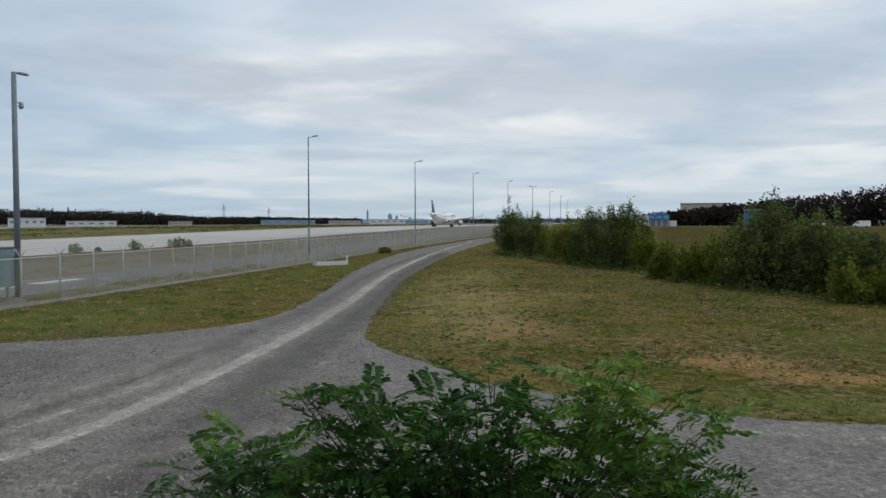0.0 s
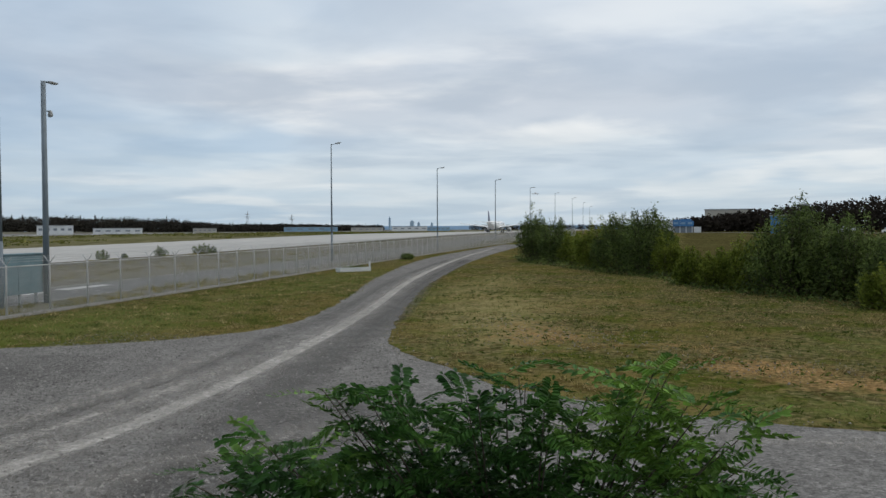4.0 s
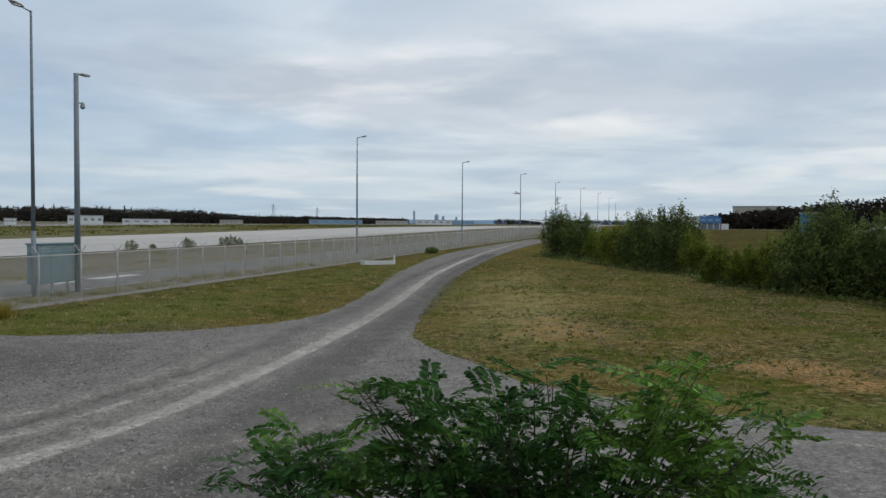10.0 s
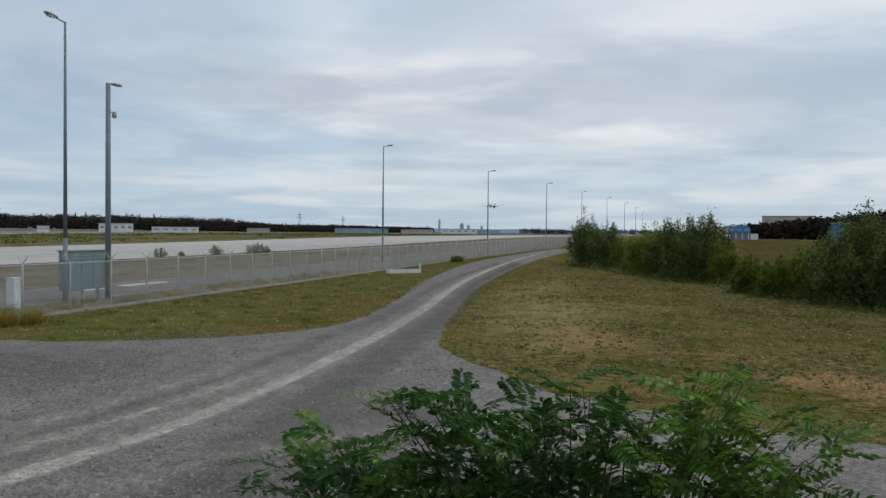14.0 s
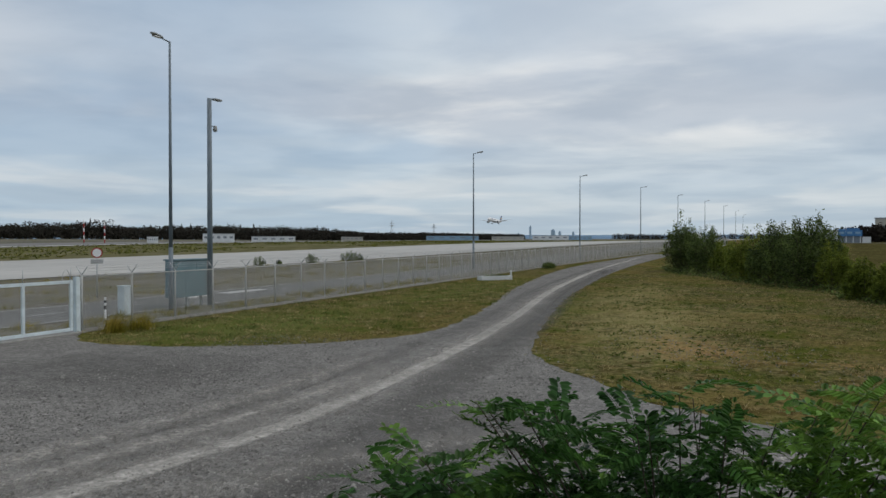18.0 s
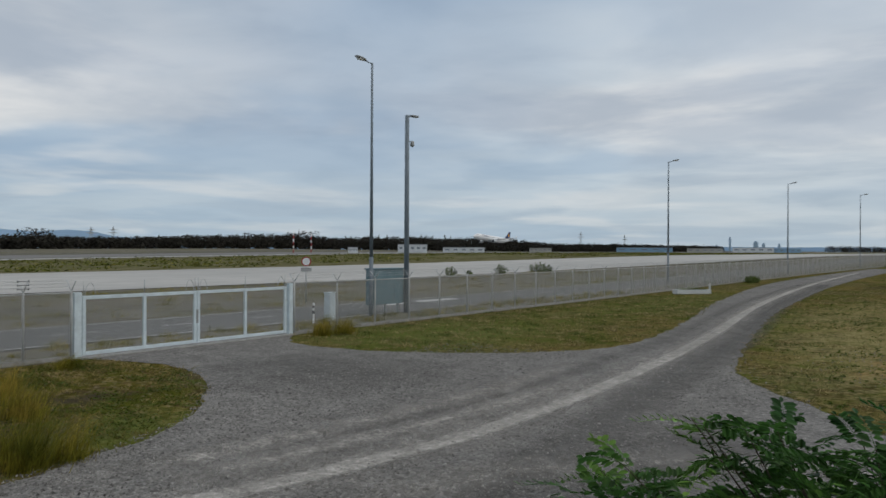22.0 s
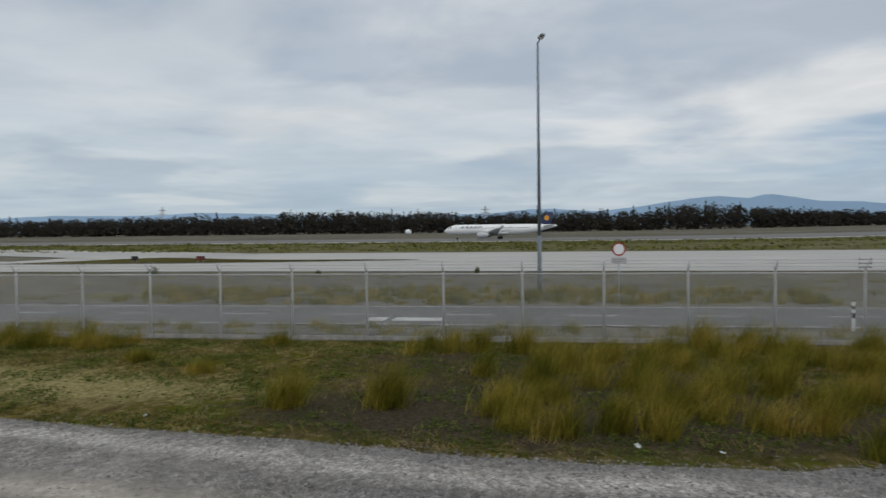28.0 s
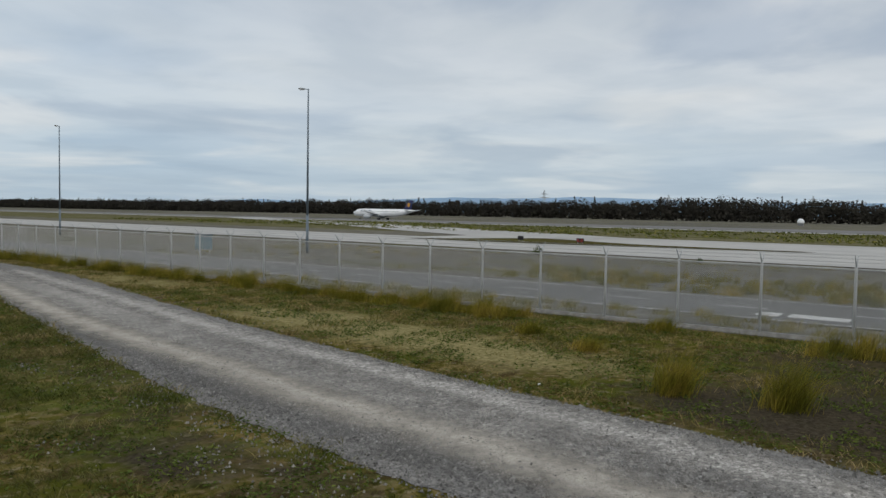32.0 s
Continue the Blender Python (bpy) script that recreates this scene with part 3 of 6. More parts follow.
wear_line([(-19.5, -52), (-15.4, -36.4), (-12.9, -26), (-12.0, -21.2), (-11.2, -15.5), (-10.4, -11.4), (-10.05, -8.0), (-9.8, -6.4), (-9.4, -4.5), (-9.4, -1.5), (-10.0, 3)], 0.68, 0.95, RUT, 0.0285, "wheel_rut", "sandy beige wheel rut worn into the gravel")
wear_line([(-20.4, -48), (-16.5, -29), (-14.3, -19.7), (-13.2, -13.2), (-12.5, -9.2), (-11.8, -5.0), (-11.3, -2.5), (-11.1, 2), (-11.6, 6)], 0.65, 0.95, lift=0.0275)
wear_line([(-11.9, -5.0), (-11.4, -2.5), (-11.2, 1)], 0.28, 0.8, RUT, 0.0325, "wheel_rut", "sandy beige wheel rut worn into the gravel")
wear_line([(-20.5, -60), (-15.6, -32), (-12.4, -18), (-11.0, -9), (-10.2, -2)], 1.5, 0.9, lift=0.0185)
wear_line([(-18.5, -46), (-14.6, -30), (-12.8, -20), (-11.9, -13), (-11.2, -8), (-10.6, -3)], 0.8, 0.6, lift=0.0305)
wear_line([(-8.4, -6), (-8.6, 0), (-8.0, 6), (-6.4, 11), (-3, 13.5), (3, 13.6), (14, 13.5)], 0.7, 0.5, lift=0.029)

RUNWAY = material("grey_runway_asphalt", [(0.3, (0.12, 0.12, 0.118)), (0.6, (0.165, 0.163, 0.155)), (0.75, (0.20, 0.195, 0.185))], 0.4, 0.9, 0.2, 20, stretch=(1, 0.2, 1))
LONG = (-3000, -600, -300, -120, -60, 0, 60, 120, 200, 300, 450, 700, 1200, 3200)
strip("service_road", ASPHALT, [(-31.6, y) for y in (-260, -120, -60, 0, 60, 120, 240, 400)], 3.6, 3.4, 0.03, "grey asphalt service road behind the fence")
strip("taxiway", CONCRETE, [(-80 + RUN * y, y) for y in LONG], 6, 17, 0.05, "wide pale concrete taxiway of long slabs", "taxiway", 20)
strip("taxiway_lane", CONCRETE, [(-86 + RUN * y, y) for y in (-70, -60, 0, 60, 120, 200, 300, 450, 700, 1200, 3200)], 27, 0, 0.05, "second lane of the pale concrete taxiway", "taxiway", 20)
strip("runway", RUNWAY, [(-297 + RUN * y, y) for y in LONG], 24, 36, 0.06, "grey grooved asphalt runway", "runway", 20)
strip("runway_shoulder", CONCRETE, [(-245 + RUN * y, y) for y in LONG], 9, 6, 0.06, "pale concrete shoulder of the runway", "runway", 20)
strip("exit_taxiway", CONCRETE, [(-101, -52), (-111, -66), (-123, -89), (-143, -119), (-166, -158), (-194, -204), (-270, -340)], 12, 12, 0.09, "pale concrete exit taxiway crossing the grass", "taxiway", 6)


def island():
    """A sliver of dark grass between the two lanes."""
    line = rough_outline([(-80.0, -66), (-88, -60), (-96, -56), (-96, -50.5), (-89, -37), (-87.6, -25), (-86.4, -16), (-84.5, -22), (-82.7, -32), (-80.4, -42), (-79.2, -54), (-80.0, -66)], 1.0, 0.5, 5.0)
    bm = fresh()
    bm.faces.new([bm.verts.new((x, y, land(x, y) + 0.10)) for x, y in line[:-1]])
    bmesh.ops.triangulate(bm, faces=bm.faces)
    tagged(part("grass_island", bm, HEATH, None), "dark sliver of rough grass between two taxiway lanes", "grass", kind="structure")


def road_marks():
    def bar(name, label, x0, y0, x1, y1, holder):
        bm = fresh()
        vs = [bm.verts.new((x, y, land(x, y) + 0.036)) for x, y in ((x0, y0), (x1, y0), (x1, y1), (x0, y1))]
        bm.faces.new(vs)
        return tagged(part(name, bm, WHITE_PAINT, holder), label)
    holder = thing("road_marking", "faded white painted lines on the service road", "road marking", kind="structure")
    for x in (-28.4, -34.8):
        for y in range(-200, 200, 10):
            bar("edge_line", "", x - 0.06, y, x + 0.06, y + 10, holder)
    for k in range(-30, 40):
        bar("dash", "", -31.66, k * 5.0, -31.54, k * 5.0 + 2.0, holder)
    # two short painted blocks, worn
    for x0, y0, x1, y1 in ((-30.5, -8.0, -29.4, -7.2), (-30.5, -6.9, -29.5, -4.9), (-33.4, 36.5, -32.2, 39.0), (-33.4, 40.5, -32.3, 44.8)):
        bar("block", "worn white painted patch", x0, y0, x1, y1, holder)


road_marks()
island()


# ---- fence and gate ----
def wire_panel(width, height, pitch, r):
    """Diamond wire netting in the plane x = 0, from (0, 0) to (width, height)."""
    bm = fresh()
    bars = []
    c = -height
    while c < width:
        a_ = (max(c, 0), max(0, -c))
        b_ = (min(c + height, width), min(height, width - c))
        bars.append((a_, b_, 0.0))
        bars.append(((width - a_[0], a_[1]), (width - b_[0], b_[1]), r * 2))
        c += pitch
    for (y0, z0), (y1, z1), x in bars:
        d = Vector((0, y1 - y0, z1 - z0))
        if d.length < 0.02:
            continue
        s = Vector((0, -d.z, d.y)).normalized() * r
        f = Vector((r, 0, 0))
        vs = [bm.verts.new(Vector((x, y, z)) + o) for y, z in ((y0, z0), (y1, z1)) for o in (s - f * 0.6, -s - f * 0.6, f)]
        for i in range(3):
            bm.faces.new((vs[i], vs[(i + 1) % 3], vs[3 + (i + 1) % 3], vs[3 + i]))
    return bm


def fence(name, ys, label):
    root = thing(name, label, "fence")
    net = mesh_of("netting", wire_panel(2.5, 2.06, 0.065, 0.0030), WIRE)
    bm = fresh()
    tube(bm, (0, 0, -0.05), (0, 0, 2.24), 0.042, 0.042, 8)
    post_me = mesh_of("post", bm, POST_GREY)
    bm = fresh()
    tube(bm, (0, 0, 2.22), (0.30, 0, 2.58), 0.018, 0.014, 6)
    arm_in = mesh_of("arm", bm, GALV)
    bm = fresh()
    tube(bm, (0, 0, 2.22), (-0.30, 0, 2.58), 0.018, 0.014, 6)
    arm_out = mesh_of("arm", bm, GALV)
    bm = fresh()
    box(bm, -0.05, 0, 0, 0.05, 2.5, 0.14, bevel=0.012)
    kerb_me = mesh_of("kerb", bm, KERB)
    bm = fresh()
    tube(bm, (0, 0, 2.17), (0, 2.5, 2.17), 0.028, None, 6)
    rail_me = mesh_of("rail", bm, POST_GREY)
    bm = fresh()
    for x, z in ((0.12, 2.37), (0.21, 2.475), (0.29, 2.57), (-0.12, 2.37), (-0.21, 2.475), (-0.29, 2.57)):
        tube(bm, (x, 0, z), (x, 2.5, z), 0.003, None, 4, False)
        for k in range(16):
            y = 0.08 + k * 0.155
            tube(bm, (x - 0.016, y, z - 0.016), (x + 0.016, y + 0.01, z + 0.016), 0.0022, None, 3, False)
    barb_me = mesh_of("barbed_wire", bm, WIRE)
    bm = fresh()
    for z in (2.34, 2.46, 2.58):
        tube(bm, (0, -0.16, z), (0, 0.16, z), 0.016, None, 6)
        for dy in (-0.16, 0.16):
            tube(bm, (0, dy, z - 0.03), (0, dy, z + 0.05), 0.026, 0.02, 8)
    rack_me = mesh_of("insulator_rack", bm, LAMP_GREY)
    for i, y in enumerate(ys):
        x = fence_x(y)
        z = land(x, y)
        p = part("post", post_me, None, root)
        p.location = (x, y, z)
        for me in (arm_in, arm_out):
            part("arm", me, None, p)
        if 8.0 < y < 11.5:
            part("insulator_rack", rack_me, None, p)
        if i + 1 < len(ys) and ys[i + 1] - y < 2.6:
            nx, nz = fence_x(ys[i + 1]), land(fence_x(ys[i + 1]), ys[i + 1])
            k = (ys[i + 1] - y) / 2.5
            lean = Euler((math.atan2(nz - z, ys[i + 1] - y), 0, -math.atan2(nx - x, ys[i + 1] - y)))
            for nm, me in (("netting", net), ("kerb", kerb_me), ("rail", rail_me), ("barbed_wire", barb_me)):
                o = part(nm, me, None, root)
                o.location, o.scale = (x + (0.05 if nm == "netting" else 0.0), y, z + (0.12 if nm == "netting" else 0)), (1, k, 1)
                o.rotation_euler = lean
    return root


GATE_Y0, GATE_Y1, GATE_H = 12.4, 21.5, 2.05
south_posts = [10.76, 8.7] + [8.7 - 2.55 * k for k in range(1, 47)]
fence("security_fence", sorted(south_posts + [12.25]), "pale grey wire-netting airport fence with barbed-wire arms on a concrete kerb")
fence("security_fence", [21.75, 24.3] + [24.3 + 2.55 * k for k in range(1, 88)], "pale grey wire-netting airport fence running along the gravel track")


def gate():
    root = thing("double_gate", "closed pale blue-grey steel double gate with wire-netting infill", "gate", pose(FENCE_X, GATE_Y0, 0))
    for y, w in ((0.0, 0.16), (GATE_Y1 - GATE_Y0, 0.13)):
        bm = fresh()
        box(bm, -w, y - w * 0.5, -0.05, w * 0.4, y + w * 1.1, 2.17, bevel=0.012)
        part("gate_post", bm, GATE_PAINT, root)
    half = (GATE_Y1 - GATE_Y0 - 0.42) / 2
    for n, y0 in ((0, 0.2), (1, 0.22 + half)):
        leaf = new("gate_leaf")
        leaf.parent = root
        leaf.location = (0, y0, 0)
        for y in (0.0, half / 2, half - 0.12):
            bm = fresh()
            box(bm, -0.04, y, 0.10, 0.04, y + 0.12, GATE_H, bevel=0.008)
            part("upright", bm, GATE_PAINT, leaf)
        for z in (0.10, GATE_H - 0.12):
            bm = fresh()
            box(bm, -0.036, 0.12, z, 0.036, half - 0.12, z + 0.12, bevel=0.008)
            part("frame_rail", bm, GATE_PAINT, leaf)
        for k in range(2):
            w = half / 2 - 0.13
            o = part("netting", wire_panel(w, GATE_H - 0.36, 0.06, 0.0022), WIRE, leaf)
            o.location = (0.0, 0.12 + k * half / 2, 0.23)
        # barbed arms and loops on the top rail
        for y in (0.06, half / 2 + 0.06, half - 0.06):
            bm = fresh()
            tube(bm, (0, y, GATE_H), (0, y, GATE_H + 0.48), 0.014, None, 6)
            part("barb_arm", bm, GALV, leaf)
        for y in (0.28, half - 0.28):
            bm = fresh()
            ring = [(0, y + 0.17 * math.cos(k * math.pi / 8), GATE_H + 0.42 * math.sin(k * math.pi / 8)) for k in range(9)]
            for p, q in zip(ring, ring[1:]):
                tube(bm, p, q, 0.009, None, 5, False)
            part("wire_loop", bm, GALV, leaf)
    bm = fresh()
    box(bm, 0.03, 0.2 + half - 0.02, 0.85, 0.07, 0.2 + half + 0.05, 1.35, bevel=0.01)
    part("lock_case", bm, LAMP_GREY, root)
    bm = fresh()
    box(bm, -0.4, -0.2, -0.05, 0.25, GATE_Y1 - GATE_Y0 + 0.3, 0.045, bevel=0.01)
    part("threshold", bm, KERB, root)
    return root


gate()


# ---- lamp posts ----
def street_lamp(at, height=13.5, turn=0.0, arm=0.9):
    root = thing("street_lamp", "tall grey tapered steel lamp post with a flat single head", "lamp post", at @ pose(0, 0, 0, 0, 0, turn), "airfield lamp posts")
    bm = fresh()
    tube(bm, (0, 0, -0.1), (0, 0, 3.2), 0.12, 0.115, 12)
    tube(bm, (0, 0, 3.2), (0, 0, height), 0.10, 0.055, 12)
    part("pole", bm, POLE, root)
    bm = fresh()
    box(bm, -0.09, -0.07, 0.7, 0.135, 0.07, 1.3, bevel=0.01)
    part("service_hatch", bm, POLE, root)
    bm = fresh()
    tube(bm, (0, 0, height - 0.05), (arm, 0, height + 0.07), 0.035, 0.03, 8)
    part("bracket", bm, POLE, root)
    bm = fresh()
    rings = []
    for x, w, h in ((arm - 0.35, 0.07, 0.04), (arm - 0.2, 0.16, 0.075), (arm + 0.2, 0.17, 0.08), (arm + 0.42, 0.10, 0.04)):
        rings.append([(x, w * math.cos(k * math.tau / 10), height + 0.09 + x * 0.12 - arm * 0.12 + h * math.sin(k * math.tau / 10)) for k in range(10)])
    loft(bm, rings)
    head = part("lamp_head", bm, LAMP_GREY, root)
    bm = fresh()
    box(bm, arm - 0.15, -0.12, height + 0.0, arm + 0.25, 0.12, height + 0.045, bevel=0.01)
    part("lens", bm, WHITE, head)
    return root


def on(x, y, dz=0.0):
    return pose(x, y, land(x, y) + dz)


first = street_lamp(on(-28.0, 30.4), 13.75, -90.0, 0.85)
for x, y, turn in ((-42.2, -1.35, 14), (-44.5, -47.8, -95), (-48.2, -96.9, -95), (-52, -150, -95)):
    copy_thing(first, on(x, y) @ pose(0, 0, 0, 0, 0, turn))
# the row that follows the track to the north stands a little lower
second = street_lamp(on(-30.6, 82.0), 13.4, -10.0, 0.85)
for x, y in ((-25.9, 117.1), (-21.5, 151.8), (-18.1, 190), (-14.4, 230), (-11.1, 275), (-8.7, 330), (-7, 390)):
    copy_thing(second, on(x, y, -0.35) @ pose(0, 0, 0, 0, 0, -10))


# ---- woods ----
def leaf_cloud(bm_lists, centre, size, count, leaf, rnd):
    """count flat leaf clumps scattered in an uneven egg."""
    verts, faces = bm_lists
    for _ in range(count):
        v = Vector((rnd.gauss(0, 1), rnd.gauss(0, 1), rnd.gauss(0, 1))).normalized() * (0.45 + 0.55 * rnd.random())
        c = Vector((centre[0] + v.x * size[0], centre[1] + v.y * size[1], centre[2] + v.z * size[2]))
        a_ = Vector((rnd.gauss(0, 1), rnd.gauss(0, 1), rnd.gauss(0, 0.7))).normalized()
        b_ = a_.orthogonal().normalized()
        b_ = (b_ * math.cos(rnd.random() * 6) + a_.cross(b_) * math.sin(rnd.random() * 6)).normalized()
        s = leaf * rnd.uniform(0.6, 1.4)
        n = len(verts)
        verts += [c - a_ * s, c + b_ * s * 0.55, c + a_ * s, c - b_ * s * 0.6]
        faces.append((n, n + 1, n + 2, n + 3))


WOOD_DARK = material("dark_wood_foliage", [(0.3, (0.033, 0.031, 0.028)), (0.55, (0.045, 0.042, 0.035)), (0.75, (0.057, 0.056, 0.041))], 0.15, 0.95, spec=0.0, random=0.15, island=True)
WOOD_BROWN = material("brown_dark_wood_foliage", [(0.3, (0.026, 0.022, 0.019)), (0.55, (0.038, 0.032, 0.027)), (0.75, (0.052, 0.046, 0.034))], 0.15, 0.95, spec=0.0, random=0.22, island=True)
BARK = plain("brown_bark", (0.075, 0.060, 0.045), 0.95, var=0.3, scale=8)


# tops of the far wood along its length
TOP_Y = (-490, -370, -274, -190, -158, -102, -54, 0, 40, 75, 94, 111, 121, 148, 180, 192, 198, 204, 216, 257, 340, 389, 417, 490, 670, 763, 900)
TOP_Z = (13, 13.6, 13.1, 13.3, 15.4, 14.9, 12.5, 12.9, 13, 16, 16.2, 15, 12.6, 11.4, 10.5, 11, 16.5, 11, 10.3, 11.3, 14, 16.5, 12.8, 15, 15.7, 11.4, 12)


def wood(name, label, line, depth, rows, spacing, height, seed, conifer=0.1, grow=False, mat=None):
    """A far belt of woodland, too many trees to count."""
    rnd = random.Random(seed)
    lists = ([], [])
    pts = spline(line, spacing)
    for r in range(rows):
        for i, p in enumerate(pts):
            d = (pts[min(i + 1, len(pts) - 1)] - pts[max(i - 1, 0)]).normalized()
            side = Vector((-d.y, d.x))
            q = p + side * (depth * (r / max(1, rows - 1)) + rnd.uniform(-2, 2)) + d * rnd.uniform(-0.5, 0.5) * spacing
            h = height * rnd.uniform(0.86, 1.06) * (1 + 0.16 * noise.noise((q.x * 0.012, q.y * 0.012, seed)))
            if name == "far_wood":
                h = (np.interp(q.y, TOP_Y, TOP_Z) - land(q.x, q.y)) * rnd.uniform(0.80, 1.05) * (1 + 0.20 * noise.noise((q.y * 0.035, r * 3.0, 5.0)) + 0.10 * noise.noise((q.y * 0.11, 2.0, r)))
            if grow:
                h *= 0.70 + 0.0108 * (q.x - 54)
            z = land(q.x, q.y)
            w = spacing * rnd.uniform(0.55, 0.95)
            if rnd.random() < conifer:
                for k in range(5):
                    u = k / 4
                    leaf_cloud(lists, (q.x, q.y, z + h * (0.25 + 0.75 * u)), (w * (1.08 - u), w * (1.08 - u), h * 0.13), 26, 0.9 - 0.4 * u, rnd)
            else:
                leaf_cloud(lists, (q.x, q.y, z + h * 0.68), (w * 1.1, w * 1.1, h * 0.32), 130, 0.62, rnd)
                leaf_cloud(lists, (q.x + rnd.uniform(-1, 1), q.y + rnd.uniform(-1, 1), z + h * 0.32), (w * 1.2, w * 1.2, h * 0.36), 95, 0.95, rnd)
    me = bpy.data.meshes.new(name)
    me.from_pydata(lists[0], [], lists[1])
    me.materials.append(mat or WOOD_DARK)
    tagged(new(name, me), label, "wood", kind="stuff")


W0 = -432
wood("far_wood", "dark mixed woodland along the far side of the airfield", [(W0 + RUN * y, y) for y in (-1500, -900, -400, 0, 400, 800, 1300)], 26, 4, 6.0, 11.6, 3)
wood("east_wood", "dark wood beyond the hedges", [(54, 425), (90, 388), (130, 352), (180, 306), (240, 250)], -26, 4, 5.0, 12.0, 4, 0.04, True, WOOD_BROWN)


# ---- plants ----
def leafy(name, colours, random_, trans=0.3, rough=0.55):
    """Foliage: a noise of greens, spread leaf by leaf, some light passing through."""
    mat = material(name, colours, 0.9, rough, spec=0.12, random=random_, island=True)
    nt = mat.node_tree
    b = nt.nodes["Principled BSDF"]
    t = nt.nodes.new("ShaderNodeBsdfTranslucent")
    mix = nt.nodes.new("ShaderNodeMixShader")
    mix.inputs[0].default_value = trans
    nt.links.new(b.inputs["Base Color"].links[0].from_socket, t.inputs[0])
    nt.links.new(b.outputs[0], mix.inputs[1])
    nt.links.new(t.outputs[0], mix.inputs[2])
    nt.links.new(mix.outputs[0], nt.nodes["Material Output"].inputs[0])
    return mat


def object_random(mat, amount):
    """Adds a shift from object to object."""
    nt = mat.node_tree
    b = nt.nodes["Principled BSDF"]
    src = b.inputs["Base Color"].links[0].from_socket
    hs = nt.nodes.new("ShaderNodeHueSaturation")
    mr = nt.nodes.new("ShaderNodeMapRange")
    mr.inputs[3].default_value, mr.inputs[4].default_value = 1 - amount, 1 + amount
    nt.links.new(nt.nodes.new("ShaderNodeObjectInfo").outputs["Random"], mr.inputs[0])
    nt.links.new(mr.outputs[0], hs.inputs["Value"])
    nt.links.new(src, hs.inputs["Color"])
    for l in list(src.links):
        if l.to_node != hs:
            to = l.to_socket
            nt.links.new(hs.outputs[0], to)
    return mat


BLADE = leafy("short_dry_grass_blades", [(0.38, (0.058, 0.084, 0.018)), (0.46, (0.122, 0.134, 0.036)), (0.53, (0.225, 0.192, 0.076)), (0.61, (0.39, 0.315, 0.165))], 0.35, 0.5, 0.8)
BLADE_DARK = leafy("rough_olive_grass_blades", [(0.36, (0.070, 0.084, 0.013)), (0.46, (0.135, 0.126, 0.028)), (0.54, (0.245, 0.190, 0.072)), (0.64, (0.37, 0.285, 0.14))], 0.4, 0.5, 0.8)
BLADE_VERGE = leafy("weedy_verge_blades", [(0.36, (0.050, 0.066, 0.012)), (0.46, (0.088, 0.098, 0.022)), (0.54, (0.150, 0.135, 0.045)), (0.64, (0.27, 0.21, 0.10))], 0.45, 0.45, 0.8)
TALL = leafy("tall_yellow_green_grass", [(0.36, (0.100, 0.105, 0.013)), (0.5, (0.215, 0.188, 0.024)), (0.64, (0.37, 0.275, 0.055))], 0.55, 0.45, 0.8)
SHRUB = leafy("grey_green_shrub_leaves", [(0.3, (0.038, 0.056, 0.018)), (0.5, (0.082, 0.116, 0.032)), (0.72, (0.19, 0.25, 0.070))], 0.7, 0.4, 0.5)
SHRUB_LIGHT = leafy("fresh_green_shrub_leaves", [(0.3, (0.070, 0.098, 0.014)), (0.5, (0.135, 0.170, 0.026)), (0.72, (0.24, 0.265, 0.05))], 0.5, 0.45, 0.6)
ROBINIA = object_random(leafy("robinia_leaflets", [(0.34, (0.026, 0.072, 0.020)), (0.5, (0.058, 0.140, 0.030)), (0.66, (0.15, 0.265, 0.045))], 0.45, 0.36, 0.42), 0.3)


def poly_mesh(name, verts, sizes, index, mat):
    """A mesh from arrays: places, corners of each face, and the corner indices."""
    me = bpy.data.meshes.new(name)
    me.vertices.add(len(verts))
    me.vertices.foreach_set("co", np.ascontiguousarray(verts, dtype=np.float32).ravel())
    me.loops.add(len(index))
    me.loops.foreach_set("vertex_index", np.ascontiguousarray(index, dtype=np.int32))
    me.polygons.add(len(sizes))
    starts = np.concatenate([[0], np.cumsum(sizes)[:-1]]).astype(np.int32)
    me.polygons.foreach_set("loop_start", starts)
    me.update(calc_edges=True)
    me.validate()
    me.materials.append(mat)
    return me


def blades(name, x, y, z, height, width, lean, rng, mat, wind=(0.0, 0.0)):
    """Grass blades: a bent, tapering sliver each."""
    n = len(x)
    an = rng.uniform(0, 2 * np.pi, n)
    dirx, diry = np.cos(an), np.sin(an)
    la = rng.uniform(0, 2 * np.pi, n)
    lx, ly = (np.cos(la) * lean + wind[0]) * height, (np.sin(la) * lean + wind[1]) * height
    w = width * 0.5
    v = np.empty((n, 5, 3))
    v[:, 0] = np.c_[x - dirx * w, y - diry * w, z]
    v[:, 1] = np.c_[x + dirx * w, y + diry * w, z]
    v[:, 2] = np.c_[x + lx * 0.38 + dirx * w * 0.8, y + ly * 0.38 + diry * w * 0.8, z + height * 0.62]
    v[:, 3] = np.c_[x + lx * 0.38 - dirx * w * 0.8, y + ly * 0.38 - diry * w * 0.8, z + height * 0.62]
    v[:, 4] = np.c_[x + lx, y + ly, z + height]
    base = np.arange(n)[:, None] * 5
    idx = np.concatenate([base + np.array([0, 1, 2, 3]), base + np.array([3, 2, 4])], 1).ravel()
    sizes = np.tile([4, 3], n)
    return poly_mesh(name, v.reshape(-1, 3), sizes, idx, mat)


